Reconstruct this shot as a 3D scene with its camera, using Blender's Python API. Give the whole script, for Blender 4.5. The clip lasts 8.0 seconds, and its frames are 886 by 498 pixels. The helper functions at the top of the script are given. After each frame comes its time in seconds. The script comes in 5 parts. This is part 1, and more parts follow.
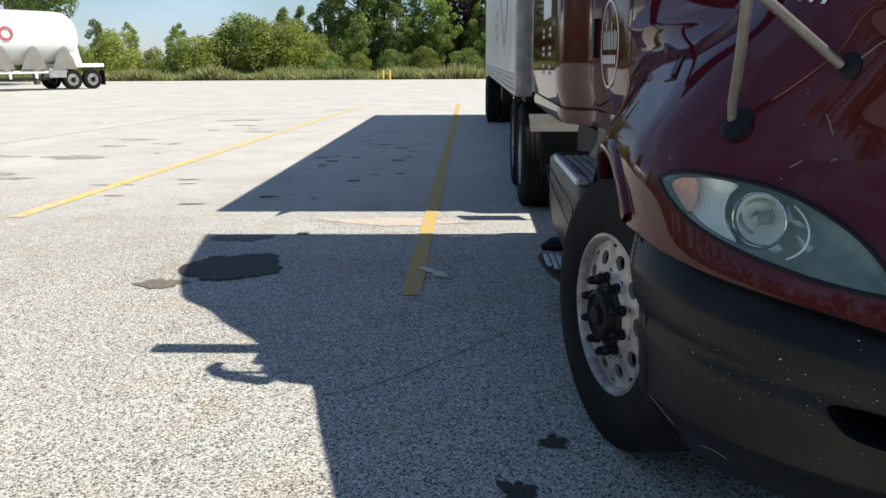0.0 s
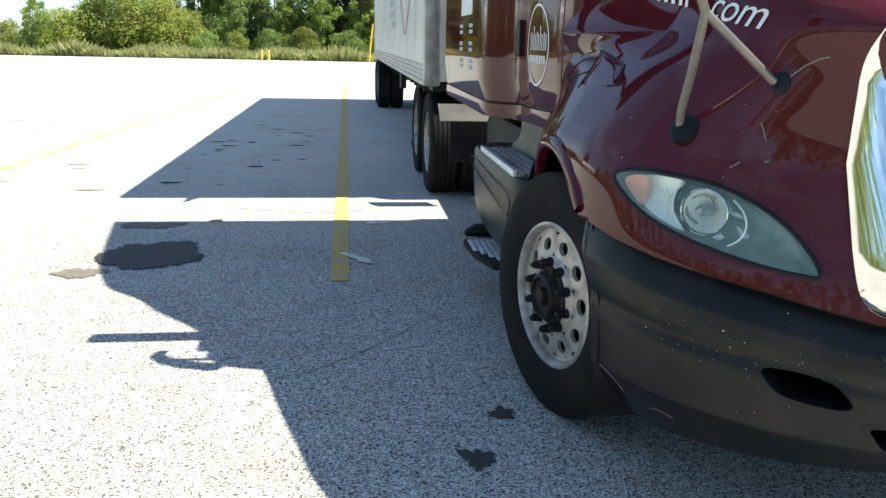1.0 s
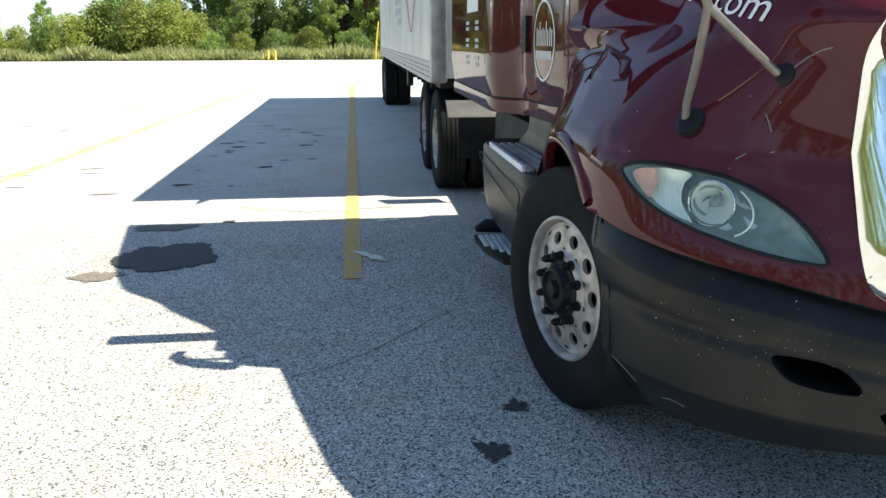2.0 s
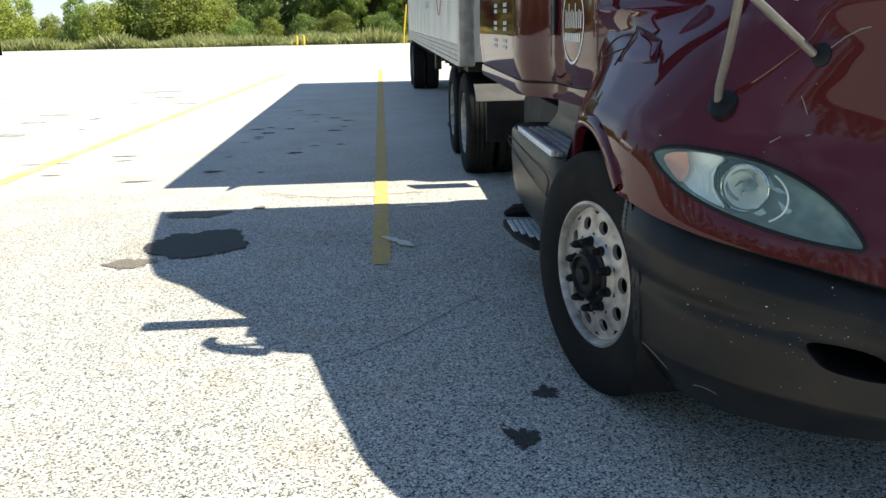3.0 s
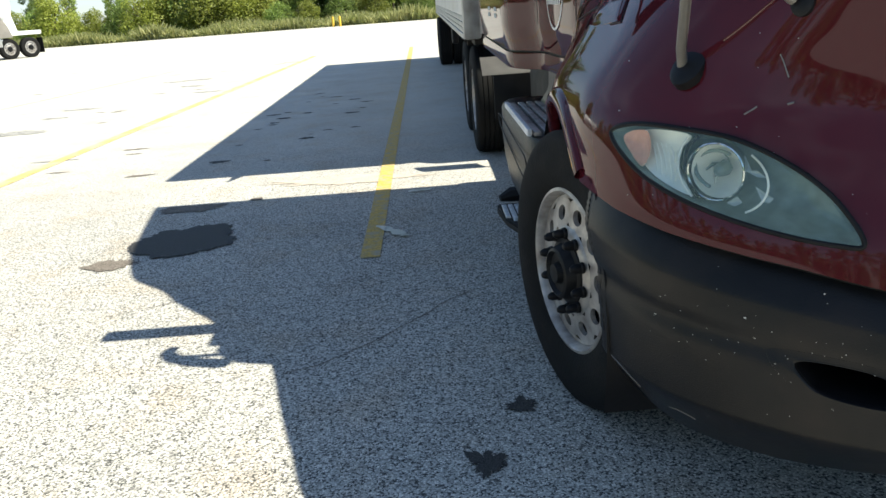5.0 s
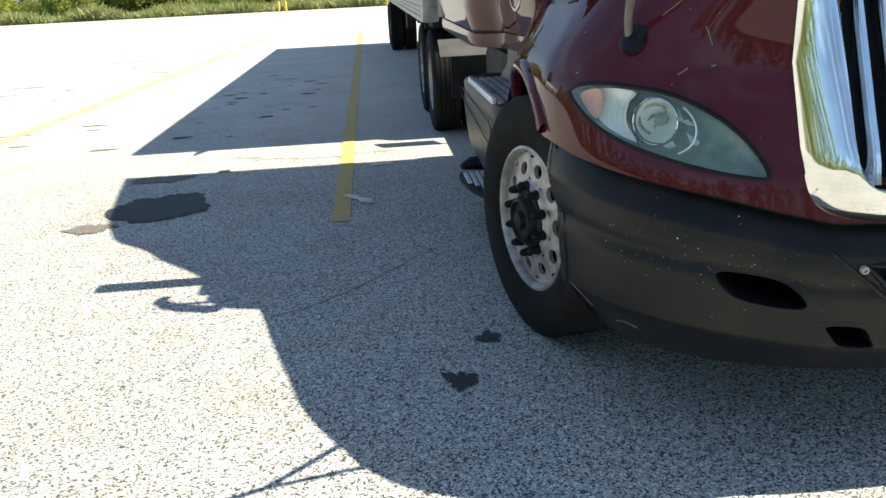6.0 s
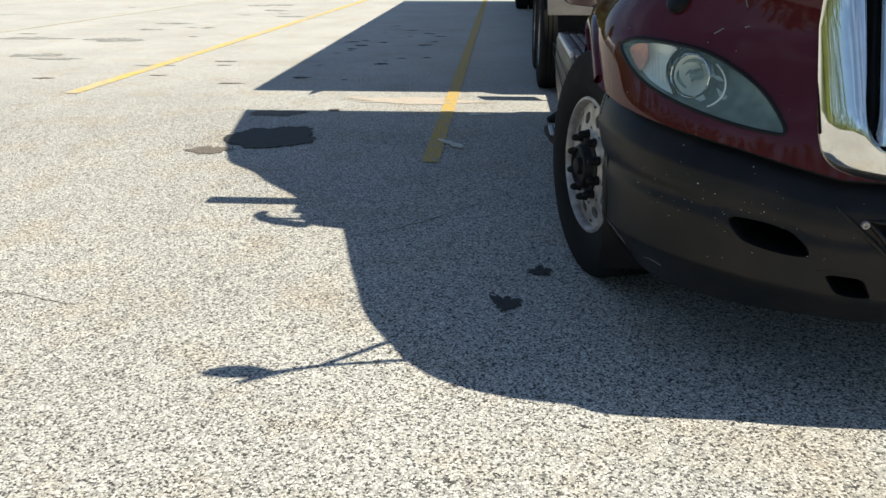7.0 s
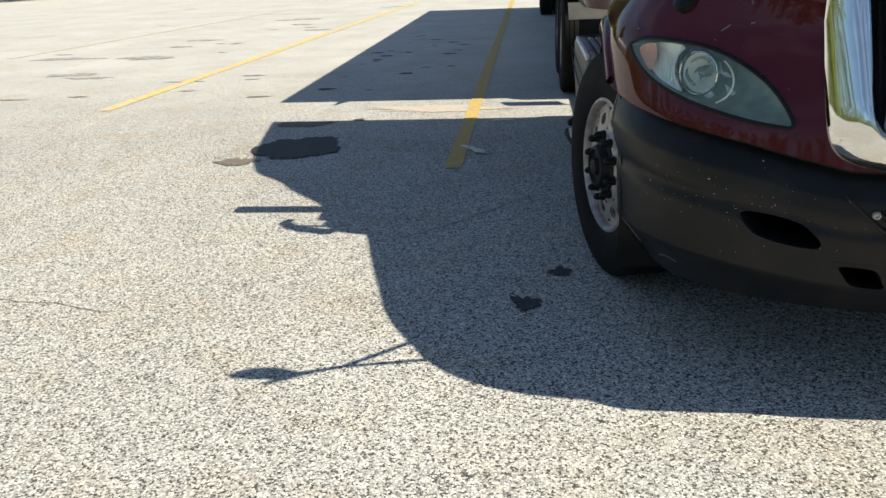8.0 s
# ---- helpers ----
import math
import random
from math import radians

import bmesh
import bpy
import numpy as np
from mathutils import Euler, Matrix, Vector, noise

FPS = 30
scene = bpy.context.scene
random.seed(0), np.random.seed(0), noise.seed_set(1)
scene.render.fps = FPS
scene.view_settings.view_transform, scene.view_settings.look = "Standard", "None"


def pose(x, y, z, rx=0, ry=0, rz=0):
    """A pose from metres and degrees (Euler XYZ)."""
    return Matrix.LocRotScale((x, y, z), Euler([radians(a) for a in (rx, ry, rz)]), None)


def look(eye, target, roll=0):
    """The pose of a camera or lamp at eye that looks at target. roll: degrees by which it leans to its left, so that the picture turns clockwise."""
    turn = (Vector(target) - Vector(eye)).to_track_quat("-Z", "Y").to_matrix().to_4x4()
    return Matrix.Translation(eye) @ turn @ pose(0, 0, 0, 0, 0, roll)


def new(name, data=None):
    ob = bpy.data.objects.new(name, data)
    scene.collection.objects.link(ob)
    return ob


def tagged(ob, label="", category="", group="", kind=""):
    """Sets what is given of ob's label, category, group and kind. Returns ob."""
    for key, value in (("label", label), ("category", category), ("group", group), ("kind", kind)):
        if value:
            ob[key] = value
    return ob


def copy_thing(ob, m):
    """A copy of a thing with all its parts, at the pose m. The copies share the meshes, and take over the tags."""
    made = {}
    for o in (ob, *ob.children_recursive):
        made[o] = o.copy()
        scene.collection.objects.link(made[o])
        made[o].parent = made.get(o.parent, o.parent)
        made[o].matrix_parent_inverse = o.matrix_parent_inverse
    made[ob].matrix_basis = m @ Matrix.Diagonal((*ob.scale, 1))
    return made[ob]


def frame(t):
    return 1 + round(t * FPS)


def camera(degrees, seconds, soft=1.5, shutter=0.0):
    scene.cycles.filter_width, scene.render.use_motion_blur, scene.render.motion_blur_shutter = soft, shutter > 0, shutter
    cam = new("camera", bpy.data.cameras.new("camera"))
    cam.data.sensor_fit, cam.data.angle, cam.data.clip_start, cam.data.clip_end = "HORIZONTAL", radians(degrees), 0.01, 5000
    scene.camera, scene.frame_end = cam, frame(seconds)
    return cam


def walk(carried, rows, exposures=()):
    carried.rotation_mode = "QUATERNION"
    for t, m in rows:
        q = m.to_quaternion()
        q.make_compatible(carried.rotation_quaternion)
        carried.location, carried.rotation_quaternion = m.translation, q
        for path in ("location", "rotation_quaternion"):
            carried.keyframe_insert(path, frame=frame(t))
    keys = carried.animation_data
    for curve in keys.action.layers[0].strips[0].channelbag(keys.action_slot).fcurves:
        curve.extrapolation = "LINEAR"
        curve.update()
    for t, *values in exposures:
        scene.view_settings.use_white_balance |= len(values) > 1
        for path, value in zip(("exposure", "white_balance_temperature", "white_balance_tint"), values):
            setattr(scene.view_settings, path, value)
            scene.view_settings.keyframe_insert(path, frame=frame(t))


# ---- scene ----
cam = camera(58.5, 8.0)
PATH = [
    (0, (0.421, 0.657, 1.434), (0.356, 2.601, 0.966), -0.4),
    (0.5, (0.199, 0.582, 1.46), (0.353, 2.504, 0.927), -0.0),
    (1, (0.112, 0.468, 1.5), (0.352, 2.388, 0.994), 1.3),
    (1.2, (0.098, 0.454, 1.509), (0.351, 2.378, 1.024), 1.3),
    (2.3, (0.103, 0.424, 1.517), (0.301, 2.34, 0.982), -0.6),
    (2.5, (0.102, 0.427, 1.522), (0.286, 2.343, 0.976), -0.5),
    (3, (0.108, 0.44, 1.521), (0.246, 2.357, 0.965), -1.1),
    (3.5, (0.196, 0.518, 1.503), (0.329, 2.439, 0.961), -0.9),
    (4, (0.404, 0.727, 1.489), (0.377, 2.622, 0.85), -2.4),
    (4.5, (0.494, 0.827, 1.489), (0.497, 2.729, 0.87), -4.3),
    (4.7, (0.49, 0.833, 1.483), (0.475, 2.733, 0.857), -4.2),
    (5.8, (0.393, 0.503, 1.462), (0.544, 2.427, 0.938), -3.8),
    (6, (0.335, 0.382, 1.454), (0.481, 2.271, 0.813), -2.9),
    (6.5, (0.389, 0.177, 1.492), (0.419, 2.09, 0.911), -4.7),
    (7, (0.545, 0.01, 1.437), (0.408, 1.87, 0.714), -0.2),
    (7.5, (0.572, -0.046, 1.449), (0.386, 1.827, 0.775), -0.6),
    (8, (0.604, -0.051, 1.433), (0.386, 1.809, 0.732), -2.3),
]
walk(cam, [(t, look(eye, target, roll)) for t, eye, target, roll in PATH],
     exposures=[(0.0, 0.46, 6150, 9), (0.3, 0.64, 6150, 8), (0.6, 0.83, 6150, 6), (1.0, 1.32, 6150, 4), (2.5, 1.20, 6250, 4), (3.5, 0.94, 6350, 4), (4.5, 0.94, 6350, 4), (6.0, 1.12, 6350, 3), (6.6, 0.86, 6450, 5), (7.0, 0.44, 6400, 6), (8.0, 0.42, 6450, 6)])


# ---- world, sun ----
world = bpy.data.worlds.new("sky")
scene.world = world
world.use_nodes = True
wn = world.node_tree.nodes
sky = wn.new("ShaderNodeTexSky")
sky.sky_type = 'NISHITA'
sky.sun_disc = False
sky.sun_elevation = radians(54.7)
sky.sun_rotation = radians(90)
sky.dust_density = 0.2
sky.ozone_density = 4.0
wn["Background"].inputs["Strength"].default_value = 0.073
# thin summer clouds
tc = wn.new("ShaderNodeTexCoord")
cm = wn.new("ShaderNodeMapping")
cm.inputs["Scale"].default_value = (1, 1, 3.0)
cn = wn.new("ShaderNodeTexNoise")
cn.inputs["Scale"].default_value, cn.inputs["Detail"].default_value = 2.6, 8
cr = wn.new("ShaderNodeMapRange")
cr.inputs["From Min"].default_value, cr.inputs["From Max"].default_value, cr.inputs["To Max"].default_value = 0.50, 0.76, 0.45
cr.inputs["To Min"].default_value = 0.045
cx = wn.new("ShaderNodeMix")
cx.data_type = 'RGBA'
cx.inputs["B"].default_value = (7.8, 9.4, 12.0, 1)
for p0, p1 in ((tc.outputs["Generated"], cm.inputs["Vector"]), (cm.outputs[0], cn.inputs["Vector"]), (cn.outputs["Fac"], cr.inputs["Value"]), (cr.outputs["Result"], cx.inputs["Factor"]), (sky.outputs[0], cx.inputs["A"]), (cx.outputs["Result"], wn["Background"].inputs["Color"])):
    world.node_tree.links.new(p0, p1)
sun_data = bpy.data.lights.new("sun", 'SUN')
sun_data.energy, sun_data.angle, sun_data.color = 5.0, radians(0.5), (1.0, 0.925, 0.79)
sun = new("sun", sun_data)
sun.matrix_world = look((30, 10, 42.4), (0, 10, 0))

XC = 2.12           # centre line of the truck


# ---- materials ----
def mat(name, color, rough=0.6, metal=0.0, var=0.15, scale=8.0, bump=0.0, bscale=60.0, coat=0.0, dirt=None, dirt_amount=0.0, dscale=3.0, spec=0.5):
    m = bpy.data.materials.new(name)
    m.use_nodes = True
    nt = m.node_tree
    n, l = nt.nodes, nt.links
    p = n["Principled BSDF"]
    p.inputs["Roughness"].default_value = rough
    p.inputs["Metallic"].default_value = metal
    p.inputs["Coat Weight"].default_value = coat
    p.inputs["Coat Roughness"].default_value = 0.04
    p.inputs["Specular IOR Level"].default_value = spec
    geo = n.new("ShaderNodeNewGeometry")
    t1 = n.new("ShaderNodeTexNoise")
    t1.inputs["Scale"].default_value, t1.inputs["Detail"].default_value = scale, 6
    l.new(geo.outputs["Position"], t1.inputs["Vector"])
    ramp = n.new("ShaderNodeMapRange")
    ramp.inputs["From Min"].default_value, ramp.inputs["From Max"].default_value = 0.3, 0.7
    ramp.inputs["To Min"].default_value, ramp.inputs["To Max"].default_value = 1 - var, 1 + var
    l.new(t1.outputs["Fac"], ramp.inputs["Value"])
    mul = n.new("ShaderNodeMix")
    mul.data_type, mul.blend_type = 'RGBA', 'MULTIPLY'
    mul.inputs["Factor"].default_value = 1.0
    mul.inputs["A"].default_value = (*color, 1)
    l.new(ramp.outputs["Result"], mul.inputs["B"])
    out = mul.outputs["Result"]
    if dirt:
        t2 = n.new("ShaderNodeTexNoise")
        t2.inputs["Scale"].default_value, t2.inputs["Detail"].default_value = dscale, 8
        l.new(geo.outputs["Position"], t2.inputs["Vector"])
        r2 = n.new("ShaderNodeMapRange")
        r2.inputs["From Min"].default_value, r2.inputs["From Max"].default_value = 0.45, 0.75
        r2.inputs["To Max"].default_value = dirt_amount
        l.new(t2.outputs["Fac"], r2.inputs["Value"])
        mx = n.new("ShaderNodeMix")
        mx.data_type = 'RGBA'
        l.new(r2.outputs["Result"], mx.inputs["Factor"])
        l.new(out, mx.inputs["A"])
        mx.inputs["B"].default_value = (*dirt, 1)
        out = mx.outputs["Result"]
    l.new(out, p.inputs["Base Color"])
    rr = n.new("ShaderNodeMapRange")
    rr.inputs["To Min"].default_value, rr.inputs["To Max"].default_value = max(0.02, rough * 0.8), min(1, rough * 1.2)
    l.new(t1.outputs["Fac"], rr.inputs["Value"])
    l.new(rr.outputs["Result"], p.inputs["Roughness"])
    if bump:
        t3 = n.new("ShaderNodeTexNoise")
        t3.inputs["Scale"].default_value, t3.inputs["Detail"].default_value = bscale, 4
        l.new(geo.outputs["Position"], t3.inputs["Vector"])
        b = n.new("ShaderNodeBump")
        b.inputs["Strength"].default_value, b.inputs["Distance"].default_value = bump, 0.01
        l.new(t3.outputs["Fac"], b.inputs["Height"])
        l.new(b.outputs["Normal"], p.inputs["Normal"])
    return m


def asphalt_material(name="asphalt"):
    """Worn pale asphalt with exposed aggregate; beyond an old joint it turns smoother and paler."""
    m = bpy.data.materials.new(name)
    m.use_nodes = True
    nt = m.node_tree
    n, l = nt.nodes, nt.links
    p = n["Principled BSDF"]
    geo = n.new("ShaderNodeNewGeometry")
    pos = geo.outputs["Position"]

    def noise_tex(scale, detail=6, rough=0.6):
        t = n.new("ShaderNodeTexNoise")
        t.inputs["Scale"].default_value, t.inputs["Detail"].default_value, t.inputs["Roughness"].default_value = scale, detail, rough
        l.new(pos, t.inputs["Vector"])
        return t.outputs["Fac"]

    def remap(v, a, b, c, d):
        r = n.new("ShaderNodeMapRange")
        for k, x in (("From Min", a), ("From Max", b), ("To Min", c), ("To Max", d)):
            r.inputs[k].default_value = x
        l.new(v, r.inputs["Value"])
        return r.outputs["Result"]

    def mix(f, a, b, kind='MIX'):
        x = n.new("ShaderNodeMix")
        x.data_type, x.blend_type = 'RGBA', kind
        for sock, v in ((x.inputs["Factor"], f), (x.inputs["A"], a), (x.inputs["B"], b)):
            if isinstance(v, (tuple, float)):
                sock.default_value = v
            else:
                l.new(v, sock)
        return x.outputs["Result"]

    vor = n.new("ShaderNodeTexVoronoi")
    vor.inputs["Scale"].default_value = 142
    l.new(pos, vor.inputs["Vector"])
    sep = n.new("ShaderNodeSeparateColor")
    l.new(vor.outputs["Color"], sep.inputs["Color"])
    stone = remap(sep.outputs["Red"], 0, 1, 0.0, 1.0)
    ramp = n.new("ShaderNodeValToRGB")
    l.new(stone, ramp.inputs["Fac"])
    cr = ramp.color_ramp
    cr.elements[0].position, cr.elements[0].color = 0.0, (0.05, 0.049, 0.047, 1)
    cr.elements[1].position, cr.elements[1].color = 1.0, (0.86, 0.82, 0.74, 1)
    for at, c in ((0.14, (0.11, 0.107, 0.10, 1)), (0.28, (0.43, 0.41, 0.372, 1)), (0.72, (0.605, 0.58, 0.52, 1))):
        e = cr.elements.new(at)
        e.color = c
    gap = remap(vor.outputs["Distance"], 0.35, 0.75, 1.0, 0.55)
    near = mix(1.0, ramp.outputs["Color"], gap, 'MULTIPLY')
    fine = remap(noise_tex(38), 0.3, 0.7, 0.80, 1.20)
    near = mix(1.0, near, fine, 'MULTIPLY')
    far = mix(remap(noise_tex(14), 0.3, 0.7, 0.0, 1.0), (0.485, 0.465, 0.425, 1), (0.535, 0.515, 0.47, 1))
    xyz = n.new("ShaderNodeSeparateXYZ")
    l.new(pos, xyz.inputs[0])
    add = n.new("ShaderNodeMath")
    add.operation = 'ADD'
    l.new(xyz.outputs["Y"], add.inputs[0])
    l.new(remap(noise_tex(1.2), 0, 1, -0.7, 0.7), add.inputs[1])
    zone = remap(add.outputs[0], 6.2, 11.5, 0.0, 0.8)
    col = mix(zone, near, far)
    blot = remap(noise_tex(0.7, 5), 0.35, 0.65, 0.92, 1.06)
    col = mix(1.0, col, blot, 'MULTIPLY')
    # dull grey streaks that run across the bays
    mp = n.new("ShaderNodeMapping")
    mp.inputs["Scale"].default_value = (0.35, 1.1, 1)
    l.new(pos, mp.inputs["Vector"])
    st = n.new("ShaderNodeTexNoise")
    st.inputs["Scale"].default_value, st.inputs["Detail"].default_value = 1.0, 8
    l.new(mp.outputs[0], st.inputs["Vector"])
    col = mix(remap(st.outputs["Fac"], 0.62, 0.76, 0.0, 0.25), col, (0.22, 0.215, 0.21, 1))
    warm = remap(noise_tex(2.2, 5), 0.50, 0.70, 0.0, 0.42)
    col = mix(warm, col, mix(1.0, (0.92, 0.74, 0.56, 1), col, 'MULTIPLY'))
    l.new(col, p.inputs["Base Color"])
    p.inputs["Roughness"].default_value = 0.85
    b = n.new("ShaderNodeBump")
    b.inputs["Strength"].default_value, b.inputs["Distance"].default_value = 0.32, 0.006
    l.new(gap, b.inputs["Height"])
    l.new(b.outputs["Normal"], p.inputs["Normal"])
    return m


def leaf_material(name, a, b):
    m = bpy.data.materials.new(name)
    m.use_nodes = True
    n, l = m.node_tree.nodes, m.node_tree.links
    p = n["Principled BSDF"]
    geo = n.new("ShaderNodeNewGeometry")
    ob = n.new("ShaderNodeObjectInfo")
    r = n.new("ShaderNodeValToRGB")
    r.color_ramp.elements[0].color, r.color_ramp.elements[1].color = (*a, 1), (*b, 1)
    l.new(geo.outputs["Random Per Island"], r.inputs["Fac"])
    hue = n.new("ShaderNodeHueSaturation")
    mr = n.new("ShaderNodeMapRange")
    mr.inputs["To Min"].default_value, mr.inputs["To Max"].default_value = 0.75, 1.35
    l.new(ob.outputs["Random"], mr.inputs["Value"])
    l.new(mr.outputs["Result"], hue.inputs["Value"])
    l.new(r.outputs["Color"], hue.inputs["Color"])
    l.new(hue.outputs["Color"], p.inputs["Base Color"])
    p.inputs["Roughness"].default_value = 0.55
    tr = n.new("ShaderNodeBsdfTranslucent")
    l.new(hue.outputs["Color"], tr.inputs["Color"])
    mx = n.new("ShaderNodeMixShader")
    mx.inputs[0].default_value = 0.5
    l.new(p.outputs[0], mx.inputs[1])
    l.new(tr.outputs[0], mx.inputs[2])
    l.new(mx.outputs[0], n["Material Output"].inputs["Surface"])
    return m


def lens_material(name, tint, haze):
    """Clear plastic that has gone slightly cloudy."""
    m = bpy.data.materials.new(name)
    m.use_nodes = True
    n, l = m.node_tree.nodes, m.node_tree.links
    p = n["Principled BSDF"]
    p.inputs["Base Color"].default_value = (0.42, 0.58, 0.56, 1)
    p.inputs["Roughness"].default_value = 0.08
    tr = n.new("ShaderNodeBsdfTransparent")
    tr.inputs[0].default_value = (*tint, 1)
    t = n.new("ShaderNodeTexNoise")
    t.inputs["Scale"].default_value, t.inputs["Detail"].default_value = 9, 5
    mr = n.new("ShaderNodeMapRange")
    mr.inputs["To Min"].default_value, mr.inputs["To Max"].default_value = haze * 0.5, haze * 1.5
    l.new(t.outputs["Fac"], mr.inputs["Value"])
    mx = n.new("ShaderNodeMixShader")
    l.new(mr.outputs["Result"], mx.inputs[0])
    l.new(tr.outputs[0], mx.inputs[1])
    l.new(p.outputs[0], mx.inputs[2])
    l.new(mx.outputs[0], n["Material Output"].inputs["Surface"])
    return m


PAINT = mat("maroon_paint", (0.066, 0.0078, 0.013), 0.45, 0.0, 0.10, 3, coat=0.65, spec=0.0, dirt=(0.10, 0.05, 0.045), dirt_amount=0.06, dscale=5)
PLASTIC = mat("grey_bumper_plastic", (0.0075, 0.0078, 0.0085), 0.34, 0, 0.25, 4, bump=0.15, bscale=250, dirt=(0.024, 0.019, 0.016), dirt_amount=0.6, dscale=6, spec=0.24)
BLACK = mat("black_plastic", (0.008, 0.008, 0.009), 0.5, 0, 0.3, 10, bump=0.1, spec=0.25)
RUBBER = mat("tyre_rubber", (0.009, 0.009, 0.0088), 0.85, 0, 0.25, 12, bump=0.3, bscale=120, dirt=(0.024, 0.02, 0.017), dirt_amount=0.5, dscale=7, spec=0.2)
ALU = mat("dull_aluminium", (0.47, 0.44, 0.41), 0.42, 0.45, 0.25, 24, dirt=(0.13, 0.10, 0.08), dirt_amount=0.85, dscale=10)
CHROME = mat("chrome", (0.82, 0.82, 0.80), 0.06, 1.0, 0.03, 10, dirt=(0.4, 0.36, 0.3), dirt_amount=0.25, dscale=9)
TREAD = mat("tread_plate", (0.80, 0.81, 0.82), 0.4, 0.2, 0.15, 40, dirt=(0.2, 0.19, 0.18), dirt_amount=0.45, dscale=25)
TUBE = mat("mirror_tube_paint", (0.20, 0.185, 0.165), 0.35, 0.4, 0.15, 20)
WHITE = mat("white_trailer_skin", (0.62, 0.62, 0.60), 0.4, 0, 0.06, 2, dirt=(0.35, 0.31, 0.26), dirt_amount=0.5, dscale=1.5)
RAIL = mat("rail_aluminium", (0.42, 0.42, 0.41), 0.45, 0.5, 0.15, 6, dirt=(0.18, 0.16, 0.14), dirt_amount=0.6, dscale=8)
STEEL = mat("dark_frame_steel", (0.016, 0.0155, 0.015), 0.6, 0.1, 0.3, 8, dirt=(0.05, 0.038, 0.03), dirt_amount=0.5, spec=0.25)
GREYBOX = mat("weathered_aluminium_box", (0.20, 0.19, 0.18), 0.5, 0.3, 0.12, 8)
DECAL = mat("white_vinyl", (0.8, 0.8, 0.78), 0.4, 0, 0.05, 20)
CHIP = mat("bare_chip", (0.46, 0.45, 0.42), 0.6, 0, 0.3, 200)
GREYDECAL = mat("faded_grey_vinyl", (0.36, 0.42, 0.44), 0.5, 0, 0.25, 12)
REDDECAL = mat("faded_red_vinyl", (0.42, 0.12, 0.11), 0.5, 0, 0.2, 12)
REFLECTOR = mat("silvered_bowl", (0.93, 0.94, 0.90), 0.32, 0.15, 0.1, 15)
DARKBOWL = mat("smoked_bowl", (0.19, 0.25, 0.25), 0.3, 0.3, 0.3, 20)
AMBER = mat("amber_signal", (0.72, 0.33, 0.24), 0.25, 0, 0.15, 40)
LENS = lens_material("cloudy_lens", (0.94, 0.98, 0.96), 0.17)
GLASS = mat("dark_glass", (0.01, 0.012, 0.012), 0.05, 0, 0.1, 5)
ASPHALT = asphalt_material()
FADED = mat("faded_yellow_paint", (0.66, 0.47, 0.15), 0.8, 0, 0.25, 12, bump=0.3, bscale=150, dirt=(0.47, 0.44, 0.37), dirt_amount=1.0, dscale=2.2)
GHOST = mat("ghost_yellow_paint", (0.54, 0.49, 0.36), 0.8, 0, 0.25, 12, bump=0.3, bscale=150, dirt=(0.50, 0.48, 0.43), dirt_amount=1.0, dscale=2.2)
YELLOW = mat("worn_yellow_paint", (0.58, 0.38, 0.085), 0.7, 0, 0.35, 90, bump=0.3, bscale=150, dirt=(0.36, 0.33, 0.27), dirt_amount=1.0, dscale=14)
OIL = mat("oil_soaked_asphalt", (0.034, 0.032, 0.030), 0.7, 0, 0.9, 110, bump=0.5, bscale=130)
DRYOIL = mat("dried_stain", (0.155, 0.13, 0.105), 0.8, 0, 0.7, 110, bump=0.4, bscale=130)
SCAR = mat("worn_asphalt_streak", (0.27, 0.26, 0.24), 0.85, 0, 0.8, 60, bump=0.4, bscale=130, dirt=(0.48, 0.46, 0.42), dirt_amount=1.0, dscale=9)
DUST = mat("tan_dust", (0.50, 0.42, 0.34), 0.9, 0, 0.35, 110, bump=0.3, bscale=130, dirt=(0.52, 0.47, 0.40), dirt_amount=1.0, dscale=6)
GRASS = mat("rough_grass_soil", (0.10, 0.11, 0.04), 0.9, 0, 0.4, 1.5, bump=0.6, bscale=20)
BARK = mat("bark", (0.11, 0.085, 0.065), 0.9, 0, 0.3, 10, bump=0.5, bscale=25)
LEAF_A = leaf_material("deep_green_leaves", (0.10, 0.16, 0.04), (0.33, 0.42, 0.105))
LEAF_B = leaf_material("yellow_green_leaves", (0.19, 0.22, 0.035), (0.38, 0.41, 0.085))
LEAF_C = leaf_material("dry_grass_blades", (0.22, 0.25, 0.08), (0.48, 0.46, 0.22))
LEAF_E = leaf_material("light_green_leaves", (0.13, 0.19, 0.03), (0.36, 0.44, 0.10))
LEAF_D = leaf_material("browned_leaves", (0.07, 0.045, 0.025), (0.17, 0.11, 0.05))
TANKWHITE = mat("white_tank_paint", (0.80, 0.80, 0.78), 0.3, 0, 0.04, 1, coat=0.3)
TANKGREY = mat("shaded_saddle_grey", (0.45, 0.42, 0.38), 0.6, 0, 0.1, 2)
BOLLARD = mat("yellow_post_paint", (0.75, 0.48, 0.05), 0.6, 0, 0.15, 8)
PAPER = mat("litter_paper", (0.97, 0.95, 0.86), 0.7, 0, 0.03, 60)


# ---- mesh helpers ----
def finish(name, bm, material, smooth=True):
    bmesh.ops.recalc_face_normals(bm, faces=bm.faces)
    me = bpy.data.meshes.new(name)
    bm.to_mesh(me)
    bm.free()
    for mm in (material if isinstance(material, (list, tuple)) else [material]):
        me.materials.append(mm)
    if smooth:
        me.shade_smooth()
        me.set_sharp_from_angle(angle=radians(38))
    return me


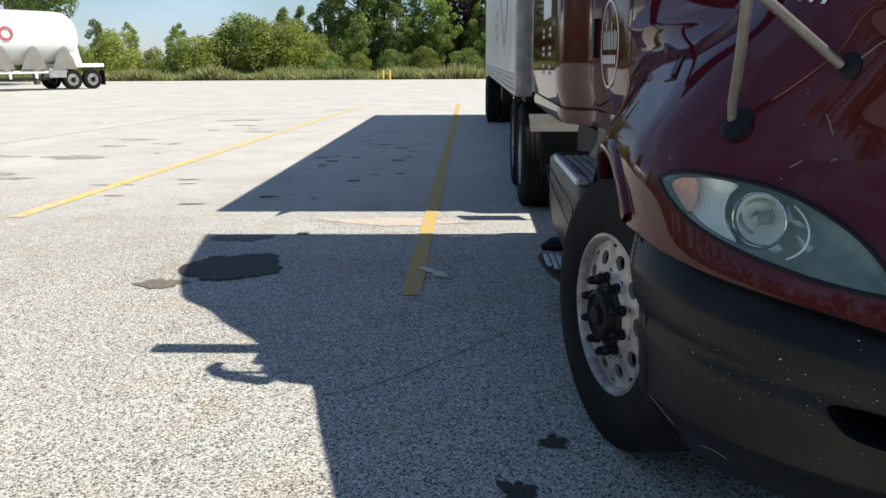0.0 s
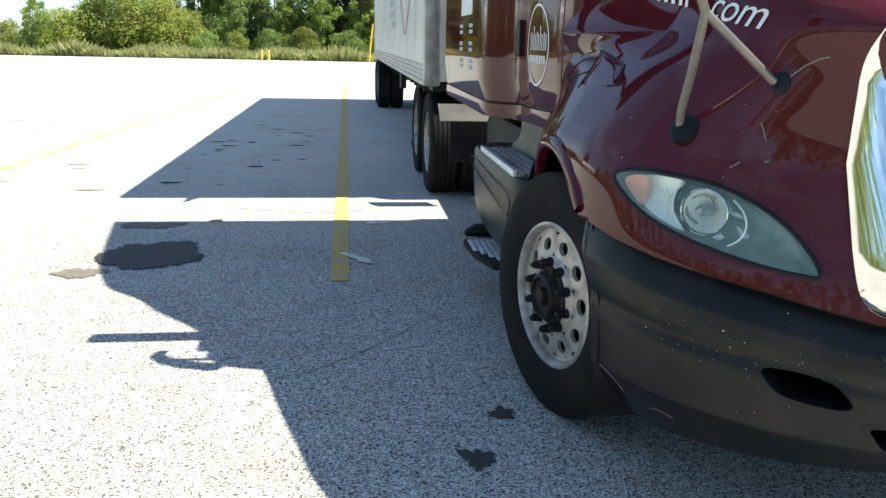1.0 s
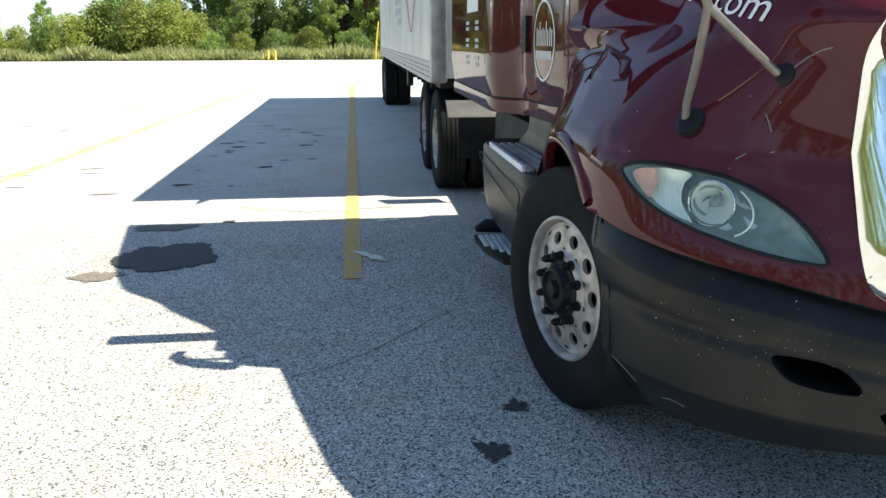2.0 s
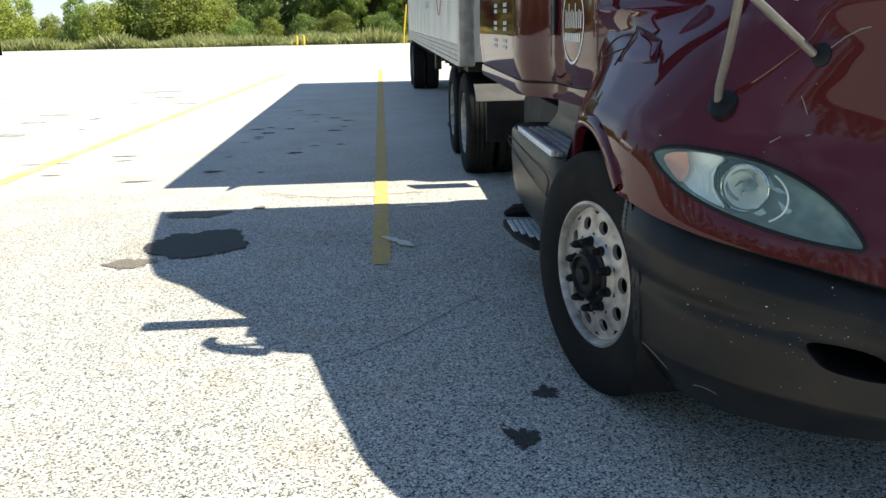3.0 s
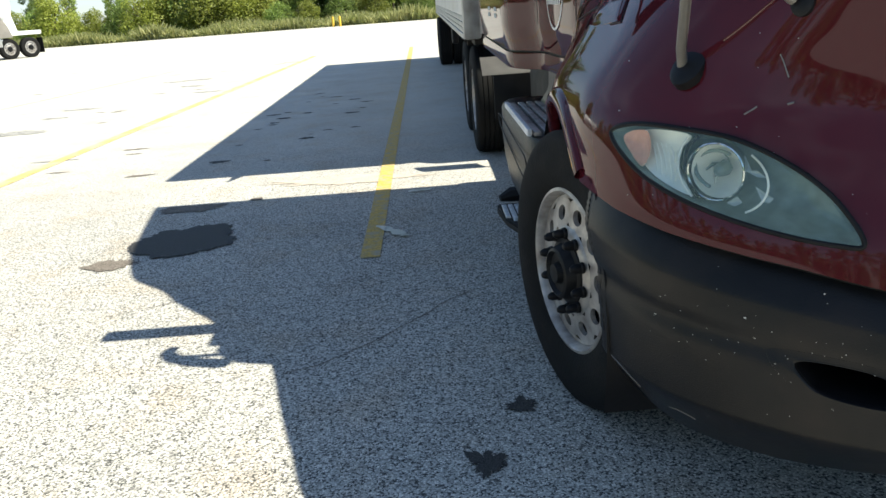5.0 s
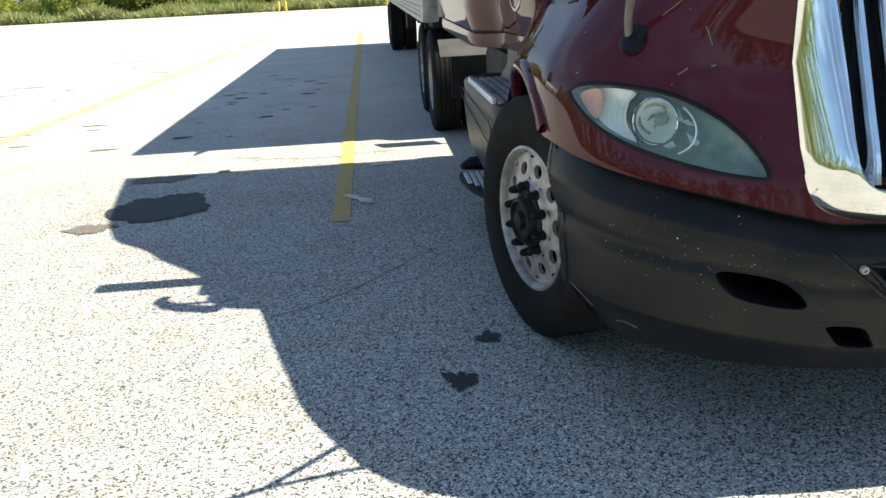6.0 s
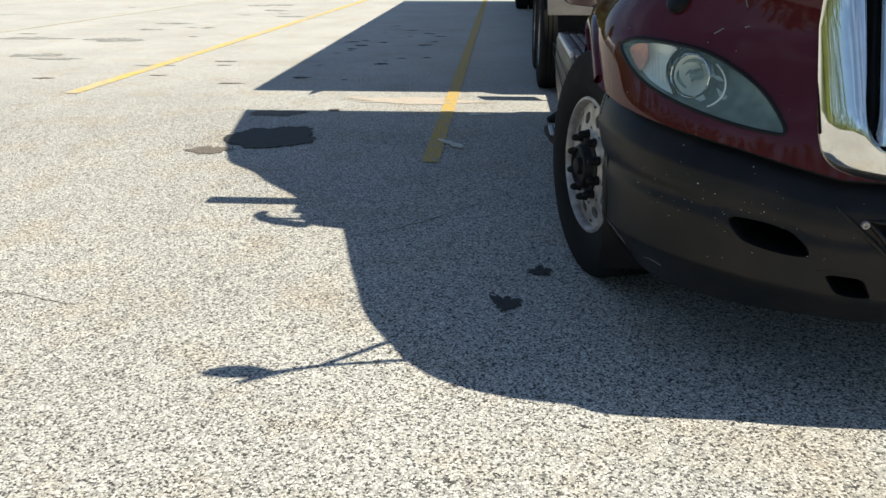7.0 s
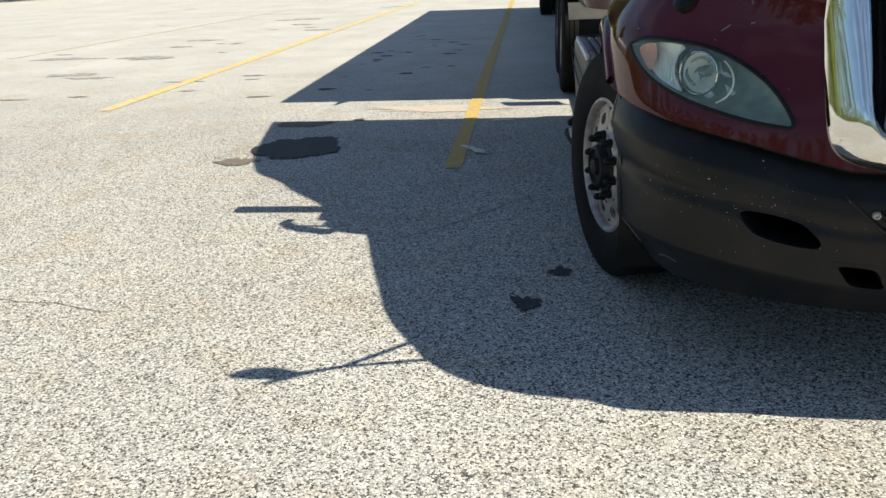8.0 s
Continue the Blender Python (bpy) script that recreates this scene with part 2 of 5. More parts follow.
def part(name, bm, material, parent, label="", smooth=True):
    ob = new(name, finish(name, bm, material, smooth))
    ob.parent = parent
    if label:
        ob["label"] = label
    return ob


def thing(name, label, category, at=None, group="", kind=""):
    e = new(name)
    e.empty_display_size = 0.2
    if at is not None:
        e.matrix_world = at
    return tagged(e, label, category, group, kind)


def solo(name, bm, material, label, category, at=None, group="", kind="", smooth=True):
    ob = new(name, finish(name, bm, material, smooth))
    if at is not None:
        ob.matrix_world = at
    return tagged(ob, label, category, group, kind)


def box(bm, x0, x1, y0, y1, z0, z1, bevel=0.0):
    vs = bmesh.ops.create_cube(bm, size=1)["verts"]
    bmesh.ops.transform(bm, verts=vs, matrix=Matrix.Translation(((x0 + x1) / 2, (y0 + y1) / 2, (z0 + z1) / 2)) @ Matrix.Diagonal((x1 - x0, y1 - y0, z1 - z0, 1)))
    if bevel:
        es = list({e for v in vs for e in v.link_edges})
        bmesh.ops.bevel(bm, geom=es, offset=bevel, segments=2, affect='EDGES', profile=0.6)
    return bm


def boxed(*a, bevel=0.0):
    return box(bmesh.new(), *a, bevel=bevel)


def sheet(bm, rows, closed=False):
    """Quads between rows of points of equal length."""
    vs = [[bm.verts.new(p) for p in r] for r in rows]
    for a, b in zip(vs, vs[1:]):
        m = len(a)
        for i in range(m if closed else m - 1):
            j = (i + 1) % m
            bm.faces.new((a[i], a[j], b[j], b[i]))
    return vs


def tube(bm, pts, r, sides=10, closed=False, caps=True):
    pts = [Vector(p) for p in pts]
    rows = []
    m = len(pts)
    ref = None
    for i, p in enumerate(pts):
        if closed:
            d = pts[(i + 1) % m] - pts[i - 1]
        else:
            d = pts[min(i + 1, m - 1)] - pts[max(i - 1, 0)]
        d.normalize()
        if ref is None:
            ref = d.orthogonal().normalized()
        ref = (ref - d * ref.dot(d)).normalized()
        side = d.cross(ref)
        rr = r[i] if isinstance(r, (list, tuple)) else r
        rows.append([p + rr * (math.cos(a) * ref + math.sin(a) * side) for a in (2 * math.pi * k / sides for k in range(sides))])
    if closed:
        rows.append(rows[0])
    vs = sheet(bm, rows, True)
    if caps and not closed:
        bm.faces.new(vs[0])
        bm.faces.new(vs[-1])
    if closed:
        bmesh.ops.remove_doubles(bm, verts=bm.verts, dist=1e-5)
    return bm


def lathe(bm, profile, seg=48, axis='X'):
    """Turns (along, radius) points round the axis."""
    rows = []
    for k in range(seg + 1):
        a = 2 * math.pi * k / seg
        c, s = math.cos(a), math.sin(a)
        rows.append([(u, r * c, r * s) if axis == 'X' else (r * c, r * s, u) for u, r in profile])
    sheet(bm, rows)
    bmesh.ops.remove_doubles(bm, verts=bm.verts, dist=1e-5)
    return bm


def prism(bm, poly, x0, x1):
    """A polygon in y, z carried from x0 to x1."""
    a = [bm.verts.new((x0, y, z)) for y, z in poly]
    b = [bm.verts.new((x1, y, z)) for y, z in poly]
    bm.faces.new(a)
    bm.faces.new(b)
    for i in range(len(poly)):
        j = (i + 1) % len(poly)
        bm.faces.new((a[i], a[j], b[j], b[i]))
    return bm


def smooth_curve(zs, vs, width=0.05):
    """A softened curve through (z, value) knots."""
    grid = np.linspace(zs[0] - 0.3, zs[-1] + 0.3, 1200)
    raw = np.interp(grid, zs, vs)
    k = np.exp(-0.5 * (np.arange(-200, 201) * (grid[1] - grid[0]) / width) ** 2)
    soft_line = np.convolve(np.pad(raw, 200, mode='edge'), k / k.sum(), mode='valid')
    return lambda z: float(np.interp(z, grid, soft_line))


# ---- the body of the tractor's nose: level curves ----
LEVELS = [0.25, 0.62, 0.90, 1.10, 1.18, 1.27, 1.38, 1.46, 1.50, 1.55, 1.627, 1.674, 1.79, 1.91, 1.992, 2.05, 2.075]
SIDE = smooth_curve(LEVELS, [.94, .93, .912, .912, .940, 1.005, 1.08, 1.135, 1.175, 1.225, 1.262, 1.27, 1.27, 1.27, 1.27, 1.275, 1.28], 0.035)
FRONT = smooth_curve(LEVELS, [2.26, 2.23, 2.29, 2.345, 2.36, 2.365, 2.35, 2.33, 2.31, 2.285, 2.40, 2.475, 2.65, 2.87, 3.25, 3.74, 3.95], 0.022)
ROUND = smooth_curve(LEVELS, [2.6, 2.6, 2.55, 2.25, 2.2, 2.33, 2.5, 2.6, 2.7, 3.0, 4.0, 4.0, 4.0, 4.0, 4.0, 4.0, 4.0], 0.025)
YREAR = 4.12
BACK = smooth_curve(LEVELS, [3.2, 3.2, 3.2, 3.2, 3.2, 3.2, 3.2, 3.2, 3.2, 3.2, 3.2, 3.2, 3.2, 3.4, 3.75, 4.05, 4.08], 0.03)
CACHE = {}


def contour(z):
    key = round(z, 4)
    if key not in CACHE:
        xs, yf, e, yb = SIDE(z), FRONT(z), ROUND(z), BACK(z)
        th = np.linspace(0, math.pi / 2, 400)
        x = XC - (XC - xs) * np.cos(th).clip(0) ** (2 / e)
        y = yb - (yb - yf) * np.sin(th) ** (2 / e)
        x = np.r_[np.full(60, xs), x]
        y = np.r_[np.linspace(YREAR, yb + 0.01, 60), y]
        # the fender draws in again towards the cab
        tail = 0.11 * max(0.0, min(1.0, (1.46 - z) / 0.25))
        x = x + tail * (np.maximum(0, y - 3.45) / 0.67) ** 2
        # the upper hood widens towards the cab
        x = x - 0.14 * np.maximum(0, y - 3.2) * max(0.0, min(1.0, (z - 1.46) / 0.09)) * (XC - x) / (XC - xs)
        CACHE[key] = (x, y, np.r_[0, np.cumsum(np.hypot(np.diff(x), np.diff(y)))])
    return CACHE[key]


def nose(v, z, out=0.0):
    """The body's point at the share v of the way from the cab along the side to the centre line, at height z."""
    x, y, s = contour(z)
    a = v * s[-1]
    px, py = float(np.interp(a, s, x)), float(np.interp(a, s, y))
    if out:
        h = 0.01
        qx, qy = float(np.interp(a + h, s, x)), float(np.interp(a + h, s, y))
        rx, ry = float(np.interp(a - h, s, x)), float(np.interp(a - h, s, y))
        d = math.hypot(qx - rx, qy - ry) or 1
        nx, ny = (qy - ry) / d, -(qx - rx) / d
        px, py = px + nx * out, py + ny * out
    return Vector((px, py, z))


def nose_x(px, z, out=0.0):
    """The body's point over the front corner at a given x and height."""
    x, y, s = contour(z)
    k = 60
    a = float(np.interp(px, x[k:], s[k:]))
    return nose(a / s[-1], z, out)


def nose_y(py, z, out=0.0):
    """The body's point on the side at a given y and height."""
    x, y, s = contour(z)
    a = float(np.interp(-py, -y, s))
    return nose(a / s[-1], z, out)


def mirrored(p):
    return Vector((2 * XC - p[0], p[1], p[2]))


def hood_low(x):
    return float(np.interp(x, [0.92, 0.96, 1.04, 1.16, 1.28, 1.41, 1.55], [0.925, 0.905, 0.885, 0.865, 0.845, 0.815, 0.785]))


WHEEL_Y, WHEEL_Z, ARCH = 3.52, 0.50, 0.60


def arch_r(p):
    return math.hypot(p[1] - WHEEL_Y, p[2] - WHEEL_Z) if p[0] < 1.25 else 9.0


def in_poly(x, z, poly):
    inside = False
    for (x0, z0), (x1, z1) in zip(poly, poly[1:] + poly[:1]):
        if (z0 > z) != (z1 > z) and x < (x1 - x0) * (z - z0) / (z1 - z0) + x0:
            inside = not inside
    return inside


def smooth_loop(poly, per=6):
    """A rounded closed curve through the corners of a polygon."""
    out, m = [], len(poly)
    for i in range(m):
        p0, p1, p2, p3 = (Vector(poly[(i + k) % m]) for k in (-1, 0, 1, 2))
        for j in range(per):
            t = j / per
            out.append(tuple(0.5 * (2 * p1 + (p2 - p0) * t + (2 * p0 - 5 * p1 + 4 * p2 - p3) * t * t + (3 * p1 - p0 - 3 * p2 + p3) * t ** 3)))
    return out


LAMP = smooth_loop([(0.968, 1.100), (1.006, 1.128), (1.078, 1.131), (1.190, 1.113), (1.290, 1.056), (1.355, 0.989), (1.393, 0.908), (1.345, 0.902), (1.230, 0.921), (1.110, 0.956), (1.030, 0.997), (0.986, 1.046)])
SLOT = smooth_loop([(1.268, 0.630), (1.335, 0.634), (1.420, 0.618), (1.473, 0.578), (1.482, 0.547), (1.410, 0.546), (1.325, 0.563), (1.290, 0.588)])
FOG = smooth_loop([(1.545, 0.490), (1.60, 0.492), (1.640, 0.484), (1.660, 0.450), (1.666, 0.430), (1.62, 0.428), (1.580, 0.436), (1.556, 0.465)])
CENTRE = [(1.622, 0.672), (2.3, 0.672), (2.3, 0.580), (1.708, 0.580)]


def half_shell(bm, mirror, z_of, hole, n_v=210, n_w=100, out_of=None):
    """One half of a skin over the nose; z_of(v, w) gives the height, hole(p) tells what is cut away."""
    grid = []
    for j in range(n_w + 1):
        row = []
        for i in range(n_v + 1):
            v = i / n_v
            z = z_of(v, j / n_w)
            p = nose(v, z, out_of(v, j / n_w) if out_of else 0.0)
            r = arch_r(p)
            if ARCH - 0.012 < r < ARCH:
                p.y = WHEEL_Y + (p.y - WHEEL_Y) * ARCH / r
                p.z = WHEEL_Z + (p.z - WHEEL_Z) * ARCH / r
            row.append(p)
        grid.append(row)
    vs = [[None] * (n_v + 1) for _ in grid]
    for j in range(n_w):
        for i in range(n_v):
            c = (grid[j][i] + grid[j + 1][i + 1] + grid[j][i + 1] + grid[j + 1][i]) / 4
            if hole(c):
                continue
            quad = []
            for a, b in ((j, i), (j, i + 1), (j + 1, i + 1), (j + 1, i)):
                if vs[a][b] is None:
                    vs[a][b] = bm.verts.new(mirrored(grid[a][b]) if mirror else grid[a][b])
                quad.append(vs[a][b])
            bm.faces.new(quad)


def decal(bm, poly, place):
    """A thin film whose outline is laid onto a surface."""
    bm.faces.new([bm.verts.new(place(a, b)) for a, b in poly])


# ---- ground ----
def flat(x0, x1, y0, y1, z, nx=1, ny=1):
    bm = bmesh.new()
    sheet(bm, [[(x0 + (x1 - x0) * i / nx, y0 + (y1 - y0) * j / ny, z) for i in range(nx + 1)] for j in range(ny + 1)])
    return bm


solo("ground", flat(-900, 900, -900, 900, -0.06), GRASS, "flat rough grass and soil beyond the parking lot", "ground", kind="structure")
solo("pavement", boxed(-45, 75, -39, 58.5, -0.05, 0.0), ASPHALT, "worn pale grey asphalt with exposed aggregate in a truck parking lot", "pavement", kind="structure", smooth=False)


def blob(cx, cy, rx, ry, seed, ragged=0.18, z=0.004, segs=260):
    bm = bmesh.new()
    vs = []
    for k in range(segs):
        a = 2 * math.pi * k / segs
        q = Vector((math.cos(a) * 1.3 + seed * 7.1, math.sin(a) * 1.3, seed))
        r = 1 + ragged * 2.2 * (noise.noise(q) + 0.5 * noise.noise(q * 3.1) + 0.4 * noise.noise(q * 7.3) + 0.18 * noise.noise(q * 21) + 0.1 * noise.noise(q * 47))
        vs.append(bm.verts.new((cx + rx * r * math.cos(a), cy + ry * r * math.sin(a), z)))
    bm.faces.new(vs)
    return bm


def line_strip(name, x0, y0, x1, y1, w, label, paint=YELLOW):
    bm = bmesh.new()
    d = Vector((x1 - x0, y1 - y0)).normalized()
    s = Vector((d.y, -d.x)) * w / 2
    steps = 60
    rows = []
    for i in range(steps + 1):
        t = i / steps
        c = Vector((x0 + (x1 - x0) * t, y0 + (y1 - y0) * t))
        j1, j2 = (0.004 * noise.noise(Vector((i * 0.9, k, x0))) for k in (0.0, 5.0))
        a, b = c - s * (1 + j1 * 8), c + s * (1 + j2 * 8)
        rows.append([(a.x, a.y, 0.005), (b.x, b.y, 0.005)])
    sheet(bm, rows)
    return solo(name, bm, paint, label, "road marking", group="parking bay lines", kind="structure")


line_strip("bay_line_1", 0.061, 5.37, 0.085, 27.0, 0.122, "worn yellow bay line on the asphalt beside the truck")
line_strip("bay_line_2", -3.87, 7.87, -2.9, 26.0, 0.155, "worn yellow bay line on the sunlit asphalt", FADED)
line_strip("bay_line_3", -8.3, 13.0, -6.6, 24.0, 0.12, "faded yellow bay line on the sunlit asphalt", GHOST)

STAINS = [(-1.24, 6.06, 0.335, 0.37, 9, 0.12, OIL), (-1.62, 5.62, 0.17, 0.10, 2, 0.2, DRYOIL), (-1.46, 7.0, 0.25, 0.11, 3, 0.2, DRYOIL),
          (0.745, 3.43, 0.060, 0.050, 4, 0.36, OIL), (0.585, 3.08, 0.050, 0.066, 5, 0.4, OIL),
          (-0.97, 7.15, 0.05, 0.05, 8, 0.25, DRYOIL)]
for cx, cy, rx, ry, sd, rag, mm in STAINS:
    solo("oil_stain", blob(cx, cy, rx, ry, sd, rag, 0.004 + 0.0006 * sd), mm, "dark dried oil stain soaked into the asphalt", "stain", group="oil stains", smooth=False)
rng = random.Random(4)
for k in range(24):
    r = rng.uniform(0.02, 0.07)
    solo("oil_stain", blob(rng.uniform(-1.9, -0.4), rng.uniform(8.6, 15), r * 1.6, r, k + 11, 0.3, 0.004, 28), OIL if rng.random() < 0.5 else DRYOIL, "small dark oil drip on the asphalt", "stain", group="oil drips", smooth=False)
# worn dark scars in the sunlit part of the lot, in short rows
for cx, cy in ((-6.9, 13.0), (-5.4, 14.5), (-3.6, 13.2), (-8.4, 19), (-4.6, 17.5), (-10.5, 26), (-3.8, 24), (-7, 33), (-2.4, 30), (-12, 37), (-4.6, 8.9), (-2.5, 8.4), (-3.3, 10.4)):
    for k in range(rng.randint(1, 3)):
        r = rng.uniform(0.022, 0.05) * (0.6 + cy / 22)
        x, y = cx + rng.gauss(0, 0.55), cy + rng.gauss(0, 0.3)
        solo("asphalt_scar", blob(x, y, r * rng.uniform(2.0, 3.8), r * 0.8, k + cy, 0.35, 0.004, 40), DRYOIL, "dark worn scar in the sunlit asphalt", "stain", group="asphalt scars", smooth=False)


# broad worn streaks and a tan dusty patch
for cx, cy, rx, ry in ((-5.6, 12.6, 0.42, 0.20), (-5.8, 10.75, 0.40, 0.17), (-7.1, 12.75, 0.5, 0.13), (-5.75, 15.3, 0.30, 0.12), (-4.68, 18.5, 0.28, 0.16), (-4.85, 20.1, 0.30, 0.18), (-5.72, 14.2, 0.25, 0.08), (-3.9, 16.9, 0.25, 0.12), (-5.38, 19.9, 0.25, 0.15), (-3.8, 9.86, 0.22, 0.06), (-5.4, 10.4, 0.30, 0.10)):
    solo("asphalt_scar", blob(cx, cy, rx, ry, cx * 3 + cy, 0.34, 0.0045, 160), SCAR, "broad grey worn streak in the sunlit asphalt", "stain", group="asphalt scars", smooth=False)
solo("dust_patch", blob(-0.30, 7.66, 0.60, 0.15, 3.3, 0.38, 0.0042, 200), DUST, "thin tan dust swept over the asphalt", "stain", smooth=False)


def crack(points, width, seed):
    """A jagged hairline crack that wanders between the points."""
    bm = bmesh.new()
    rows = []
    for (x0, y0), (x1, y1) in zip(points, points[1:]):
        n = max(4, int(math.hypot(x1 - x0, y1 - y0) / 0.05))
        for i in range(n):
            t = i / n
            q = Vector((x0 + (x1 - x0) * t, y0 + (y1 - y0) * t, 0))
            off = 0.035 * noise.noise(q * 3 + Vector((seed, 0, 0))) + 0.02 * noise.noise(q * 14)
            w = width * (0.45 + 0.8 * abs(noise.noise(q * 9 + Vector((0, seed, 0)))))
            dx, dy = -(y1 - y0), x1 - x0
            s = 1 / math.hypot(dx, dy)
            rows.append([(q.x + dx * s * (off - w), q.y + dy * s * (off - w), 0.0035), (q.x + dx * s * (off + w), q.y + dy * s * (off + w), 0.0035)])
    sheet(bm, rows)
    solo("asphalt_crack", bm, DRYOIL, "thin jagged crack in the worn asphalt", "crack", group="asphalt cracks", smooth=False)


for pts, w in (([(-0.22, 3.86), (0.2, 4.15), (0.5, 4.55), (0.80, 4.78)], 0.0045), ([(-2.7, 3.45), (-1.9, 3.1), (-1.2, 2.95)], 0.004), ([(-0.6, 7.62), (-0.1, 7.70), (0.3, 7.55)], 0.005), ([(-1.3, 4.7), (-0.7, 5.0), (-0.1, 4.9), (0.4, 5.2)], 0.004), ([(-9, 22), (-6.5, 22.4), (-4, 22.1)], 0.02), ([(-7.5, 29), (-3.5, 29.3)], 0.025), ([(-13, 17), (-9.5, 17.3)], 0.018)):
    crack(pts, w, pts[0][0])


def litter(x, y, turn, pieces, label):
    """Torn paper: a row of creased flaps, each a lens-shaped fold."""
    bm = bmesh.new()
    for k, (at, w, d, lift) in enumerate(pieces):
        rows = []
        for t in np.linspace(0, 1, 6):
            half = d * (0.12 + 0.88 * math.sin(math.pi * (0.08 + 0.84 * t)))
            rows.append([(at + w * (t - 0.5), half * q + 0.012 * math.sin(5 * t + k), 0.006 + lift * (1 - abs(q)) + 0.006 * t) for q in (-0.5, 0, 0.5)])
        sheet(bm, rows)
    bmesh.ops.solidify(bm, geom=bm.faces[:], thickness=0.0015)
    return solo("paper_scrap", bm, PAPER, label, "litter", at=pose(x, y, 0, 0, 0, turn))


litter(0.175, 5.90, -52, [(-0.065, 0.21, 0.075, 0.010), (0.075, 0.17, 0.095, 0.012), (0.15, 0.08, 0.05, 0.006)], "torn creamy paper scrap lying on the asphalt")
litter(0.35, 7.0, 10, [(-0.03, 0.11, 0.07, 0.010), (0.06, 0.09, 0.05, 0.008)], "small pale paper scrap lying on the asphalt")

# ---- the tractor ----
truck = thing("truck_tractor", "maroon long-haul truck tractor with sleeper cab parked on the asphalt", "truck", pose(XC, WHEEL_Y, 0))
TRUCK_AT = truck.matrix_world.inverted()


def tpart(name, bm, material, parent=None, label="", smooth=True):
    """A part given in world places, hung under the truck or one of its parts."""
    ob = part(name, bm, material, parent or truck, label, smooth)
    if (parent or truck) is truck:
        ob.matrix_parent_inverse = TRUCK_AT
    return ob


def hood_hole(p):
    q = p if p.x < XC else mirrored(p)
    if arch_r(q) < ARCH - 0.001:
        return True
    if q.x > 1.565 and q.y < 2.75 and 0.90 < q.z < 1.47:
        return True
    if q.y > WHEEL_Y and q.z < 0.94:
        return True
    if q.y < 2.9 or q.x > 0.98:
        return in_poly(q.x, q.z, LAMP)
    return False


Z_TOP = 2.075
V_X = [nose(i / 100, 0.87).x for i in range(101)]


def hood_z(v, w):
    lo = hood_low(float(np.interp(v * 100, range(101), V_X)))
    return lo + (Z_TOP - lo) * w


bm = bmesh.new()
for side in (False, True):
    half_shell(bm, side, hood_z, hood_hole, 210, 120)
bmesh.ops.remove_doubles(bm, verts=bm.verts, dist=1e-4)
top = [nose(i / 60, Z_TOP) for i in range(61)]
sheet(bm, [[p for p in top], [Vector((p.x + (XC - p.x) * 0.5, p.y, Z_TOP + 0.05)) for p in top], [Vector((XC, p.y, Z_TOP + 0.07)) for p in top], [mirrored(Vector((p.x + (XC - p.x) * 0.5, p.y, Z_TOP + 0.05))) for p in top], [mirrored(p) for p in top]])
hood = tpart("hood", bm, PAINT, label="glossy maroon hood and fenders with stone chips")

# broad rolled flanges of the wheel arches, wheel wells
for side in (False, True):
    rows = []
    for grow, out in ((-0.002, -0.03), (0.0, 0.004), (0.006, 0.014), (0.016, 0.018), (0.040, 0.014), (0.050, 0.008), (0.056, -0.004)):
        row = []
        for k in range(49):
            a = radians(46 + 108 * k / 48)
            y, z = WHEEL_Y - (ARCH + grow) * math.cos(a), WHEEL_Z + (ARCH + grow) * math.sin(a)
            p = nose_y(y, z, out)
            row.append(mirrored(p) if side else p)
        rows.append(row)
    bm = bmesh.new()
    sheet(bm, rows)
    tpart("arch_flange", bm, PAINT, label="maroon rolled flange round the wheel arch")
    bm = bmesh.new()
    rows = []
    for x in (0.945, 1.75):
        xx = 2 * XC - x if side else x
        rows.append([(xx, WHEEL_Y - 0.635 * math.cos(radians(d)), WHEEL_Z + 0.635 * math.sin(radians(d))) for d in range(-25, 206, 10)])
    sheet(bm, rows)
    bm.faces.new([v for v in bm.verts if abs(v.co.x - rows[1][0][0]) < 1e-6])
    tpart("wheel_well", bm, BLACK, label="black inner wheel well")


# bumper
def grown(loop, k):
    cx, cz = sum(p[0] for p in loop) / len(loop), sum(p[1] for p in loop) / len(loop)
    return [(cx + (x - cx) * k, cz + (z - cz) * k) for x, z in loop]


SLOT_CUT, FOG_CUT = grown(SLOT, 1.2), grown(FOG, 1.2)


def bumper_hole(p):
    q = p if p.x < XC else mirrored(p)
    if arch_r(q) < ARCH - 0.025 or q.y > 3.3:
        return True
    return in_poly(q.x, q.z, SLOT_CUT) or in_poly(q.x, q.z, FOG_CUT) or in_poly(q.x, q.z, CENTRE)


def bump_low(x):
    return float(np.interp(x, [0.92, 1.0, 1.15, 1.4, 2.1], [0.27, 0.275, 0.285, 0.290, 0.285]))


def bumper_z(v, w):
    x = float(np.interp(v * 100, range(101), V_X))
    hi = hood_low(x) - 0.012
    return bump_low(x) + (hi - bump_low(x)) * w


def bumper_out(v, w):
    # a soft ledge at the top, a shallow crease across the face, a lip rolled in below
    ledge = -0.045 * max(0.0, (w - 0.84) / 0.16) ** 1.3
    crease = -0.010 * math.exp(-((w - 0.66) / 0.05) ** 2)
    tuck = -0.13 * max(0.0, (0.30 - w) / 0.30) ** 1.25
    return 0.006 + ledge + crease + tuck


def on_bumper(x, z, out):
    """A point over the bumper's own face, with its ledge, crease and rolled lip."""
    w = (z - bump_low(x)) / (hood_low(x) - 0.012 - bump_low(x))
    return nose_x(x, z, bumper_out(0, max(0.0, min(1.0, w))) + out)


